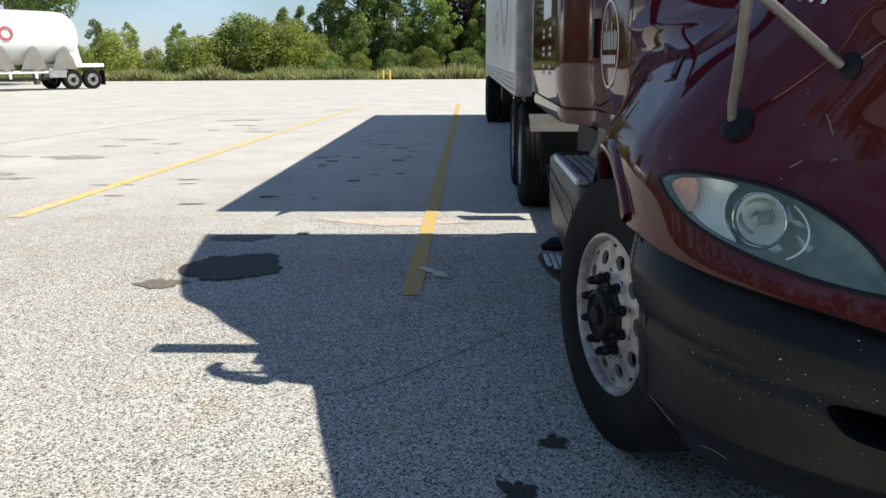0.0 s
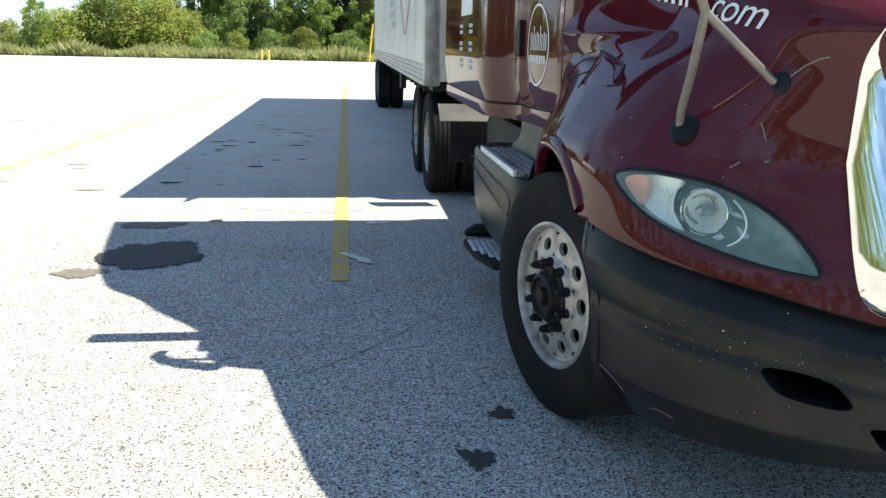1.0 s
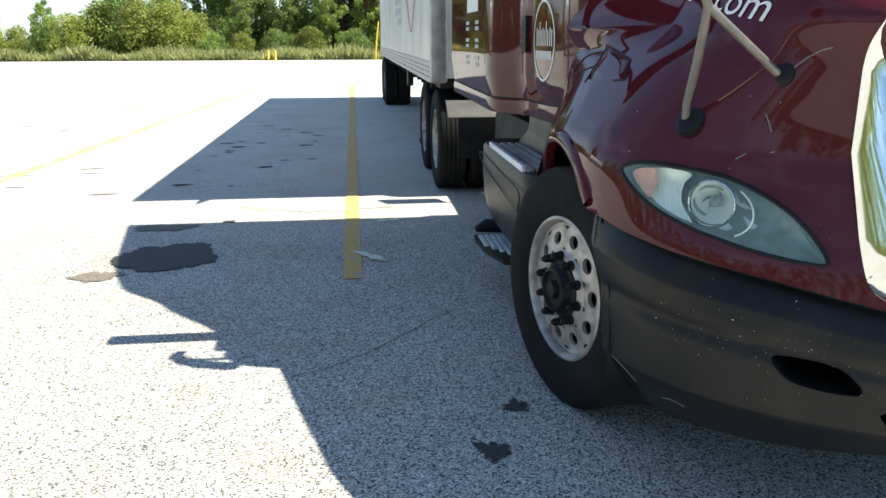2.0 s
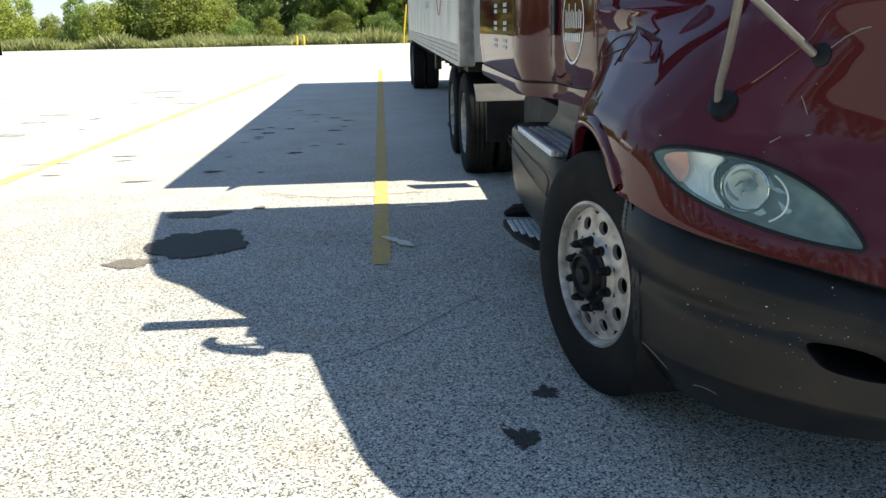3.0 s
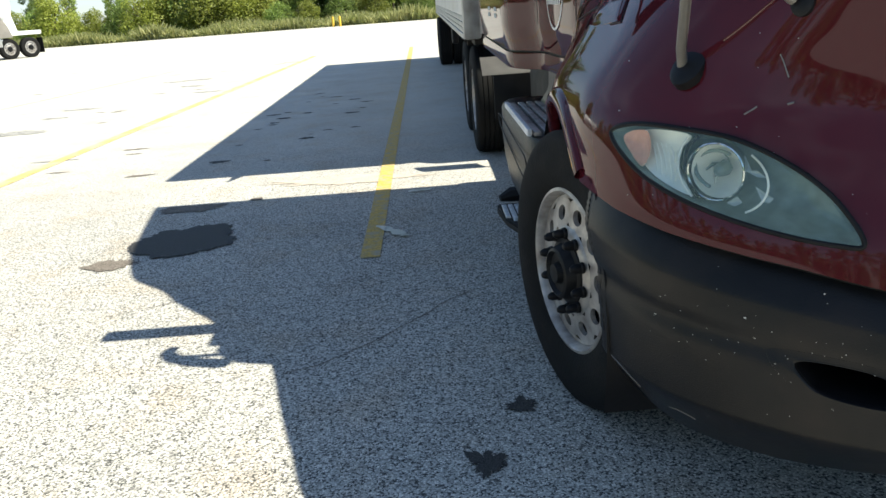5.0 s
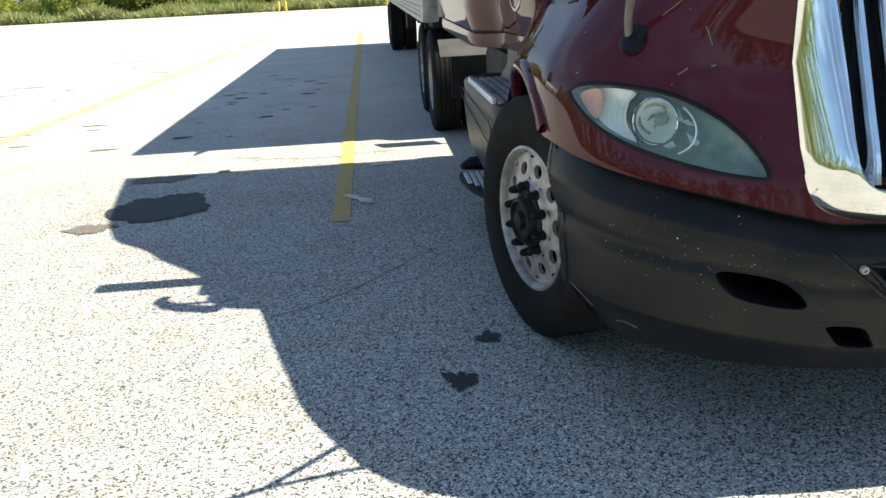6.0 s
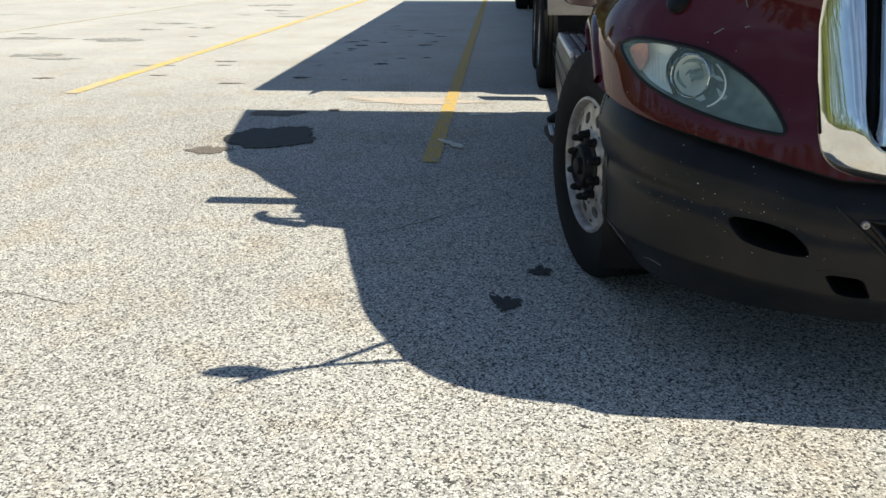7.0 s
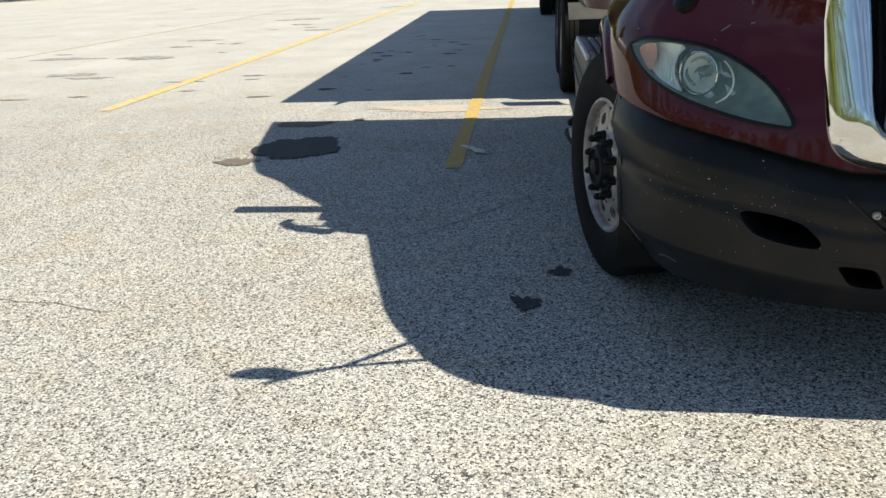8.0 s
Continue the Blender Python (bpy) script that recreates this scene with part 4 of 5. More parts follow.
# sun visor, a curled lip ahead of the roof
bm = bmesh.new()
rows = []
for y, z in ((4.05, 2.50), (4.07, 2.58), (4.11, 2.65), (4.17, 2.695), (4.24, 2.70), (4.29, 2.66)):
    rows.append([(x, y - 0.02 * math.cos((x - XC) * 1.3), z + 0.03 * math.cos((x - XC) * 1.4)) for x in np.linspace(1.34, 2 * XC - 1.34, 15)])
sheet(bm, rows)
bmesh.ops.solidify(bm, geom=bm.faces[:], thickness=0.025)
tpart("sun_visor", bm, PAINT, label="maroon curled sun visor over the windscreen")

for side in (False, True):
    flip = mirrored if side else (lambda p: Vector(p))
    bm = bmesh.new()
    tube(bm, [flip((x, y, z)) for x, y, z in ((1.16, 4.02, 2.36), (1.12, 4.06, 2.52), (1.11, 4.11, 2.64), (1.11, 4.18, 2.705), (1.12, 4.245, 2.70))], [0.05, 0.045, 0.04, 0.032, 0.022], 8)
    tube(bm, [flip((x, y, z)) for x, y, z in ((1.11, 4.13, 2.66), (1.22, 4.12, 2.66), (1.36, 4.12, 2.68))], 0.018, 8)
    tpart("visor_bracket", bm, BLACK, label="black curled end bracket of the visor")

# windscreen
bm = bmesh.new()
sheet(bm, [[(x, 3.93 + 0.1 * t, 2.05 + 0.5 * t) for x in np.linspace(1.3, 2 * XC - 1.3, 9)] for t in (0, 1)])
tpart("windscreen", bm, GLASS, label="dark windscreen")


# fender vent
VENT = [(3.66, 1.336), (3.44, 1.350), (3.23, 1.368), (3.275, 1.40), (3.32, 1.434), (3.50, 1.458), (3.67, 1.48), (3.665, 1.41)]
VENT = [tuple(a + (b - a) * k / 4 for a, b in zip(VENT[i], VENT[(i + 1) % 8])) for i in range(8) for k in range(4)]
bm = bmesh.new()
rows = []
cy, cz = 3.46, 1.40
for s, d in ((1.02, -0.004), (1.0, 0.002), (0.95, 0.005), (0.6, 0.006), (0.2, 0.006)):
    rows.append([nose_y(cy + (y - cy) * s, cz + (z - cz) * s, d - 0.006 * max(0.0, 1.38 - (cz + (z - cz) * s)) / 0.04) for y, z in VENT])
vs = sheet(bm, rows, True)
bm.faces.new(vs[-1])
tpart("fender_vent", bm, PAINT, label="maroon angular fender vent flap")
for a, b, rad in ((6, 24, 0.0026), (24, 32, 0.0022)):
    bm = bmesh.new()
    tube(bm, [nose_y(cy + (VENT[k % 32][0] - cy) * 1.04, cz + (VENT[k % 32][1] - cz) * 1.04, 0.002) for k in range(a, b + 1)], rad, 6)
    tpart("vent_seam", bm, BLACK, label="black seam round the vent")

# dark seam of the scoop behind the vent
TONGUE = smooth_loop([(3.97, 1.380), (3.884, 1.434), (3.702, 1.455), (3.568, 1.444), (3.556, 1.42), (3.733, 1.390), (3.98, 1.352)], 4)
bm = bmesh.new()
tube(bm, [nose_y(y, z, 0.002) for y, z in TONGUE], 0.0028, 6, closed=True)
tpart("tongue_seam", bm, BLACK, label="black seam round the scoop tongue")
# scratches in the paint beside the grille and on the fender
for pts, wide in ((((1.322, 1.424), (1.342, 1.446), (1.352, 1.458), (1.378, 1.478), (1.396, 1.484)), 0.0022), (((1.274, 1.300), (1.279, 1.285), (1.288, 1.250)), 0.0016), (((1.208, 1.168), (1.222, 1.178), (1.232, 1.186)), 0.002), (((1.285, 1.192), (1.296, 1.196)), 0.0025)):
    bm = bmesh.new()
    tube(bm, [nose_x(x, z, 0.001) for x, z in pts], wide, 5)
    tpart("paint_scratch", bm, GREYBOX, label="pale scratch in the maroon paint")

# web address on the hood side: bars for the name, letters for the rest
def lettering(text, at_y, at_z, size, drop, stretch=1.0):
    cu = bpy.data.curves.new("lettering", 'FONT')
    cu.body, cu.size, cu.shear = text, size, 0.2
    ob = new("lettering", cu)
    me = bpy.data.meshes.new_from_object(ob.evaluated_get(bpy.context.evaluated_depsgraph_get()))
    bpy.data.objects.remove(ob)
    bm = bmesh.new()
    bm.from_mesh(me)
    bmesh.ops.subdivide_edges(bm, edges=bm.edges[:], cuts=1)
    x, y, s = contour(at_z)
    s0 = float(np.interp(-at_y, -y, s))
    for v in bm.verts:
        v.co.x *= stretch
        z = at_z + v.co.y + drop * v.co.x
        xx, yy, ss = contour(z)
        v.co = nose((s0 + v.co.x) / ss[-1], z, 0.004)
    return bm


tpart("hood_lettering", lettering("www.", 4.10, 1.765, 0.10, -0.14), DECAL, label="white slanted lettering", smooth=False)
tpart("hood_lettering", lettering(".com", 2.99, 1.604, 0.118, -0.15, 1.42), DECAL, label="white slanted lettering", smooth=False)
x_, y_, s_ = contour(1.65)
sa, sb = float(np.interp(-3.90, -y_, s_)), float(np.interp(-3.10, -y_, s_))
for k in range(15):
    a0 = sa + (sb - sa) * k / 15
    w = (sb - sa) / 15 * 0.55
    z0 = 1.737 - 0.112 * k / 15
    h = 0.055 if k % 3 else 0.078
    ss = contour(z0)[2][-1]
    bm = bmesh.new()
    bm.faces.new([bm.verts.new(nose((a0 + da) / ss, z0 + dz, 0.004)) for da, dz in ((0, 0), (w * 0.8, 0), (w * 0.8 + 0.012, h), (0.012, h))])
    tpart("name_bar", bm, DECAL, label="white bar of a company name", smooth=False)

# ---- step fairing, steps, tank, frame ----
for side in (False, True):
    flip = mirrored if side else (lambda p: Vector(p))
    bm = bmesh.new()
    rows = []
    for y, bulge in ((4.00, 0.05), (4.05, 0.02), (4.2, 0.008), (4.6, 0.0), (5.0, 0.0), (5.25, 0.012), (5.36, 0.05), (5.40, 0.12)):
        rows.append([flip((x + bulge, y, z)) for x, z in ((1.2, 0.885), (0.93, 0.895), (0.892, 0.89), (0.880, 0.87), (0.878, 0.72), (0.888, 0.60), (0.905, 0.50), (0.94, 0.42), (1.0, 0.37), (1.2, 0.36))])
    vs = sheet(bm, rows)
    bm.faces.new(vs[0])
    bm.faces.new(vs[-1])
    fairing = tpart("step_fairing", bm, PLASTIC, label="grey plastic step fairing under the door")
    bm = bmesh.new()
    tube(bm, [flip((0.874, y, z)) for y, z in smooth_loop([(4.10, 0.80), (4.5, 0.815), (5.2, 0.835), (5.24, 0.80), (5.0, 0.76), (4.2, 0.70), (4.10, 0.72)], 5)], 0.003, 6, closed=True)
    tpart("fairing_groove", bm, BLACK, label="dark groove of the fairing panel")
    bm = bmesh.new()
    box(bm, *(sorted((flip((0.885, 0, 0)).x, flip((0.905, 0, 0)).x))), 4.08, 5.0, 0.895, 0.925, bevel=0.004)
    tpart("tread_edge", bm, TREAD, label="bright aluminium tread edge")
    for k in range(4):
        bm = bmesh.new()
        xa = 0.915 + 0.045 * k
        box(bm, *(sorted((flip((xa, 0, 0)).x, flip((xa + 0.03, 0, 0)).x))), 4.08, 5.05, 0.893, 0.912, bevel=0.003)
        tpart("tread", bm, ALU)
    bm = bmesh.new()
    rows = []
    for z, y0, y1, x0 in ((0.89, 4.25, 5.30, 1.10), (0.96, 4.3, 5.18, 1.12), (1.0, 4.3, 5.12, 1.12), (1.12, 4.3, 5.10, 1.12)):
        rows.append([flip(p) for p in ((1.6, y1, z), (x0 + 0.1, y1, z), (x0 + 0.02, y1 - 0.03, z), (x0, y1 - 0.12, z), (x0, y0, z), (1.6, y0, z))])
    sheet(bm, rows, True)
    tpart("under_cab_panel", bm, PLASTIC, label="grey panel between cab and step fairing")
    # lower step
    bm = bmesh.new()
    rows = [[flip(p) for p in ((0.845, 5.30, z), (0.835, 5.22, z), (0.86, 4.95, z), (0.93, 4.70, z), (1.05, 4.66, z), (1.06, 5.30, z))] for z in (0.255, 0.295)]
    vs = sheet(bm, rows, True)
    bm.faces.new(vs[0])
    bm.faces.new(vs[1])
    bmesh.ops.bevel(bm, geom=bm.edges[:], offset=0.008, segments=2, affect='EDGES')
    step = tpart("lower_step", bm, STEEL, label="worn metal entry step")
    for k in range(5):
        bm = bmesh.new()
        xa = 0.862 + 0.036 * k
        ya = 4.98 - 0.07 * k
        box(bm, *(sorted((flip((xa, 0, 0)).x, flip((xa + 0.027, 0, 0)).x))), max(4.70, ya), 5.24, 0.294, 0.306, bevel=0.003)
        tpart("step_tread", bm, TREAD)
    bm = bmesh.new()
    tube(bm, [flip(p) for p in ((1.06, 5.36, 0.33), (0.93, 5.37, 0.33), (0.865, 5.35, 0.315))], [0.05, 0.045, 0.02], 8)
    tpart("step_bracket", bm, BLACK, label="black bracket of the lower step")
    # quarter fender ahead of the drive wheels, tank under the sleeper
    bm = bmesh.new()
    sheet(bm, [[flip((x, y, z)) for x in np.linspace(0.965, 1.55, 8)] for y, z in ((7.735, 0.800), (7.745, 0.815), (7.80, 0.86), (7.87, 0.905), (7.95, 0.94))])
    bmesh.ops.solidify(bm, geom=bm.faces[:], thickness=0.006)
    tpart("quarter_fender", bm, GREYBOX, label="pale aluminium quarter fender before the drive wheels")
    bm = boxed(*(sorted((flip((1.06, 0, 0)).x, flip((1.60, 0, 0)).x))), 7.74, 7.77, 0.42, 0.80, bevel=0.006)
    tpart("fender_flap", bm, BLACK, label="black flap hanging under the quarter fender")
    bm = bmesh.new()
    box(bm, *(sorted((flip((1.30, 0, 0)).x, flip((1.75, 0, 0)).x))), 5.5, 7.2, 0.40, 0.95, bevel=0.08)
    tpart("fuel_tank", bm, STEEL, label="dark tank under the sleeper")
    bm = boxed(*(sorted((flip((1.70, 0, 0)).x, flip((1.80, 0, 0)).x))), 2.9, 11.2, 0.72, 0.98, bevel=0.01)
    tpart("frame_rail", bm, STEEL, label="dark steel frame rail")

bm = boxed(1.2, 2 * XC - 1.2, 2.9, 4.2, 0.42, 0.9, bevel=0.05)
tpart("engine_block", bm, STEEL, label="dark engine underside")
# hidden plate, added to keep sunlight off the ground beside the frame
tpart("sun_block_plate", boxed(1.71, 2 * XC - 1.71, 7.18, 8.15, 0.99, 1.015, bevel=0.004), STEEL, label="added dark plate over the frame that blocks sun behind the cab")
bm = boxed(1.75, 2 * XC - 1.75, 8.4, 10.4, 0.98, 1.08, bevel=0.02)
tpart("fifth_wheel", bm, STEEL, label="dark greasy fifth wheel plate")
for dx in (-0.12, 0.1):
    bm = bmesh.new()
    tube(bm, [(XC + dx, 7.16, 1.25), (XC + dx * 1.5, 7.45, 1.05), (XC + dx * 2, 7.75, 1.0), (XC + dx * 2, 8.17, 1.2)], 0.018, 8)
    tpart("air_hose", bm, BLACK, label="black air hose to the trailer")


# ---- wheels ----
def tyre_mesh(r=0.505, w=0.28, rim=0.292):
    bm = bmesh.new()
    h = w / 2
    prof = [(-h * 0.78, rim), (-h * 0.9, rim + 0.015), (-h * 1.0, rim + 0.06), (-h * 1.02, rim + 0.11), (-h * 0.99, r - 0.055), (-h * 0.95, r - 0.03), (-h * 0.86, r - 0.008), (-h * 0.8, r - 0.002)]
    for k in range(5):
        a = -0.8 + 1.6 * (k + 0.5) / 5
        g = 0.035
        prof += [(h * (a - 0.16 + g), r), (h * (a + 0.16 - g), r)]
        if k < 4:
            prof += [(h * (a + 0.16 - g * 0.6), r - 0.012), (h * (a + 0.16 + g * 0.6), r - 0.012)]
    prof += [(-u, q) for u, q in prof[7::-1]]
    lathe(bm, prof, 64)
    return bm


def disc_wheel(convex):
    """Aluminium disc wheel with ten hand holes; the face looks to -x."""
    bm = bmesh.new()
    s = 1 if convex else -1
    base = -0.122 if convex else 0.06

    def face_u(r):
        # dished profile between hub and rim
        return base + (0.0 if r < 0.155 else s * (0.010 + (0.016 if convex else 0.05) * min(1, (r - 0.155) / 0.10) ** 1.5))

    m = 20
    for k in range(10):
        p0 = 2 * math.pi * (k + 0.5) / 10
        r0, r1, half = 0.165, 0.262, math.pi / 10
        hole, edge = [], []
        for i in range(m):
            a = 2 * math.pi * i / m
            c, d = math.cos(a), math.sin(a)
            rr, pp = 0.213 + 0.027 * c, p0 + 0.033 / 0.213 * d
            hole.append((rr, pp))
            f = 1 / max(abs(c), abs(d))
            er, ep = (r0 + r1) / 2 + (r1 - r0) / 2 * c * f, p0 + half * d * f
            edge.append((er, ep))
        P = lambda r, p, du=0.0: (face_u(r) + du, r * math.cos(p), r * math.sin(p))
        rows = [[P(*e) for e in edge], [P(*h) for h in hole], [P(*h, 0.018) for h in hole]]
        sheet(bm, rows, True)
    bmesh.ops.remove_doubles(bm, verts=bm.verts, dist=1e-4)
    lathe(bm, [(face_u(0.262), 0.262), (face_u(0.262) - (0.0 if convex else 0.01), 0.274), (-0.09, 0.280), (-0.118, 0.284), (-0.128, 0.292), (-0.124, 0.303), (-0.115, 0.306), (-0.105, 0.297), (0.1, 0.290), (0.115, 0.306)], 64)
    lathe(bm, [(face_u(0.165), 0.165), (face_u(0.16) - 0.004 * s, 0.158), (base, 0.15), (base, 0.085)], 64)
    return bm


def nut_mesh(u):
    bm = bmesh.new()
    lathe(bm, [(u, 0.021), (u - 0.010, 0.021), (u - 0.013, 0.0175), (u - 0.034, 0.0165), (u - 0.048, 0.009), (u - 0.05, 0.0001)], 10)
    return bm


def hub_mesh(u):
    bm = bmesh.new()
    lathe(bm, [(u, 0.124), (u - 0.006, 0.122), (u - 0.012, 0.104), (u - 0.045, 0.090), (u - 0.05, 0.08), (u - 0.034, 0.072), (u - 0.034, 0.04), (u - 0.055, 0.034), (u - 0.058, 0.0001)], 40)
    return bm


TYRE, DISC, DISH = (finish("tyre", tyre_mesh(), RUBBER), finish("wheel", disc_wheel(True), ALU), finish("wheel", disc_wheel(False), ALU))
def drum_mesh(u):
    bm = bmesh.new()
    lathe(bm, [(u, 0.0001), (u, 0.262), (u + 0.02, 0.268), (u + 0.12, 0.268)], 32)
    return bm


DRUM_A, DRUM_B = finish("brake_drum", drum_mesh(-0.068), STEEL), finish("brake_drum", drum_mesh(0.09), STEEL)
NUT_A, HUB_A = finish("lug_nut", nut_mesh(-0.122), BLACK), finish("hub", hub_mesh(-0.122), BLACK)
NUT_B, HUB_B = finish("lug_nut", nut_mesh(0.06), BLACK), finish("hub", hub_mesh(0.06), BLACK)


def wheel(parent, at, steer, with_disc=True, size=1.0):
    disc, nut, hub = (DISC, NUT_A, HUB_A) if steer else (DISH, NUT_B, HUB_B)
    w = new("wheel", disc)
    w.parent = parent
    w.matrix_parent_inverse = parent.matrix_world.inverted()
    w.matrix_basis = at @ Matrix.Diagonal((size, size, size, 1))
    w["label"] = "dull aluminium disc wheel with black nut caps"
    kids = [("tyre", TYRE, Matrix.Identity(4)), ("hub", hub, Matrix.Identity(4)), ("brake_drum", DRUM_A if steer else DRUM_B, Matrix.Identity(4))]
    kids += [("lug_nut", nut, pose(0, 0, 0, 36 * k, 0, 0) @ Matrix.Translation((0, 0.1675 * 0.84, 0))) for k in range(10)]
    for nm, me, m in kids:
        o = new(nm, me)
        o.parent = w
        o.matrix_basis = m
    return w


TURN = 14.0
wheel(truck, pose(1.058, 3.52, 0.503, 0, 0, TURN) @ pose(0, 0, 0, 14), True)
wheel(truck, pose(2 * XC - 1.085, 3.53, 0.503, 0, 0, 180 + TURN), True)
for y in (8.56, 9.86):
    for x, face in ((1.06, 0), (1.38, 180), (2 * XC - 1.06, 180), (2 * XC - 1.38, 0)):
        wheel(truck, pose(x, y, 0.503, 0, 0, face), False)
for x in (1.22, 2 * XC - 1.22):
    bm = boxed(x - 0.16, x + 0.16, 10.7, 10.72, 0.25, 1.0, bevel=0.004)
    tpart("mud_flap", bm, RUBBER, label="black mud flap")

# ---- the box trailer ----
trailer = thing("box_trailer", "long white box trailer hitched behind the tractor", "trailer", pose(XC, 15, 0))
TRL = trailer.matrix_world.inverted()
TX0, TX1, TY0, TY1 = 0.852, 2 * XC - 0.852, 8.17, 21.7


def rpart(name, bm, material, label="", smooth=True):
    o = part(name, bm, material, trailer, label, smooth)
    o.matrix_parent_inverse = TRL
    return o


rpart("box", boxed(TX0 + 0.012, TX1 - 0.012, TY0 + 0.01, TY1, 1.13, 4.10, bevel=0.012), WHITE, "white weathered trailer box")
N_PANEL = 11
for k in range(N_PANEL):
    y0 = TY0 + 0.14 + (TY1 - 0.1 - TY0 - 0.14) * k / N_PANEL
    y1 = TY0 + 0.14 + (TY1 - 0.1 - TY0 - 0.14) * (k + 1) / N_PANEL
    rpart("side_panel", boxed(TX0 + 0.004, TX0 + 0.014, y0 + 0.006, y1 - 0.006, 1.30, 4.02, bevel=0.003), WHITE)
for sx, nm in ((TX0, 1), (TX1, -1)):
    for k, (z0, z1, d) in enumerate(((1.085, 1.135, 0.0), (1.140, 1.185, 0.006), (1.19, 1.235, 0.002), (1.24, 1.29, 0.006))):
        a, b = sx + nm * d, sx + nm * 0.06
        rpart("bottom_rail", boxed(min(a, b), max(a, b), TY0 + 0.13, TY1, z0, z1, bevel=0.006), RAIL, "ribbed aluminium bottom rail")
    a, b = sx - nm * 0.002, sx + nm * 0.16
    rpart("corner_post", boxed(min(a, b), max(a, b), TY0 - 0.01, TY0 + 0.125, 1.085, 4.1, bevel=0.03), RAIL, "grey aluminium front corner post")
    a, b = sx, sx + nm * 0.05
    rpart("top_rail", boxed(min(a, b), max(a, b), TY0, TY1, 4.03, 4.11, bevel=0.01), RAIL)
rpart("floor_beam", boxed(TX0 + 0.1, TX1 - 0.1, TY0 + 0.1, TY1, 1.03, 1.12), STEEL, "dark trailer floor beams")
for k in range(22):
    y = TY0 + 0.6 + k * 0.6
    rpart("cross_member", boxed(TX0 + 0.06, TX1 - 0.06, y, y + 0.05, 1.0, 1.085), STEEL)
bm = boxed(TX0 + 0.02, TX0 + 0.10, 11.7, 11.95, 0.86, 1.09, bevel=0.02)
rpart("rail_bracket", bm, STEEL, "dark bracket under the rail")
for y in (12.2,):
    for x in (1.2, 2 * XC - 1.2):
        rpart("landing_leg", boxed(x - 0.07, x + 0.07, y - 0.07, y + 0.07, 0.06, 1.05, bevel=0.01), STEEL, "dark landing leg")
        rpart("landing_foot", boxed(x - 0.13, x + 0.13, y - 0.13, y + 0.13, 0.0, 0.06, bevel=0.01), STEEL)
rpart("slider_rail", boxed(1.5, 1.62, 17.5, 21.5, 0.75, 1.02), STEEL)
rpart("slider_rail", boxed(2 * XC - 1.62, 2 * XC - 1.5, 17.5, 21.5, 0.75, 1.02), STEEL)
for y in (19.25, 20.5):
    for x, face in ((0.98, 0), (1.28, 180), (2 * XC - 0.98, 180), (2 * XC - 1.28, 0)):
        wheel(trailer, pose(x, y, 0.503, 0, 0, face), False)


def side_mark(pts):
    bm = bmesh.new()
    bm.faces.new([bm.verts.new((TX0 + 0.001, y, z)) for y, z in pts])
    return bm


for y0, z0, w, h in ((12.9, 2.02, 1.4, 0.10), (12.9, 1.86, 1.4, 0.10), (12.7, 1.70, 1.0, 0.10)):
    rpart("side_mark", side_mark([(y0, z0), (y0 + w, z0), (y0 + w, z0 + h), (y0, z0 + h)]), GREYDECAL, "faded grey plain bar on the trailer side", smooth=False)
for lean in (1, -1):
    rpart("side_mark", side_mark([(10.75, 1.58), (10.75 + lean * 2.6, 3.2), (10.75 + lean * 2.85, 3.2), (10.75 + lean * 0.16, 1.58)]), REDDECAL, "thin faded red stripe on the trailer side", smooth=False)

# ---- tank trailer far off ----
tanker = thing("tank_trailer", "white dry-bulk tank trailer with hopper cones on the sunlit lot", "trailer", pose(-19.45, 43.2, 0, 0, 0, 56))


def kpart(name, bm, material, label="", smooth=True):
    return part(name, bm, material, tanker, label, smooth)


bm = bmesh.new()
prof = [(-12.5, 0.0001), (-12.45, 0.6), (-12.2, 1.1), (-11.6, 1.33), (-1.45, 1.33), (-1.0, 1.28), (-0.75, 1.12), (-0.63, 0.6), (-0.6, 0.0001)]
lathe(bm, prof, 36)
bmesh.ops.transform(bm, verts=bm.verts, matrix=Matrix.Translation((0, 1.2, 2.62)))
kpart("tank", bm, TANKWHITE, "smooth white bulk tank")
for k in range(6):
    x = -2.45 - 1.6 * k
    bm = bmesh.new()
    lathe(bm, [(2.55, 1.22), (2.1, 1.12), (1.15, 0.22), (0.85, 0.20), (0.85, 0.0001)], 28, 'Z')
    bmesh.ops.transform(bm, verts=bm.verts, matrix=Matrix.Translation((x, 1.2, 0)) @ Matrix.Diagonal((0.68, 1, 1, 1)))
    kpart("hopper_cone", bm, TANKWHITE, "white hopper cone")
    # grey plate in place of the gap; its colour carries the shade between cones
    bm = bmesh.new()
    a_ = [bm.verts.new(p) for p in ((x + 0.15, -0.03, 1.05), (x + 1.45, -0.03, 1.05), (x + 1.25, -0.06, 1.6), (x + 0.9, -0.09, 2.15), (x + 0.7, -0.09, 2.15), (x + 0.35, -0.06, 1.6))]
    bm.faces.new(a_)
    bmesh.ops.solidify(bm, geom=bm.faces[:], thickness=0.06)
    kpart("shaded_saddle", bm, TANKGREY, "grey plate standing in for the shaded saddle between hoppers")
bm = bmesh.new()
prism(bm, [(0.15, 1.3), (2.25, 1.3), (2.3, 2.3), (0.1, 2.3)], -1.75, -0.85)
for v in bm.verts:
    if v.co.x > -1.0 and v.co.z < 2:
        v.co.x += 0.25
kpart("rear_skirt", bm, TANKWHITE, "white sloping rear of the tank", smooth=False)
kpart("rear_deck", boxed(-2.0, 0.55, 0.0, 2.4, 1.12, 1.32, bevel=0.05), TANKWHITE, "white deck over the wheels")
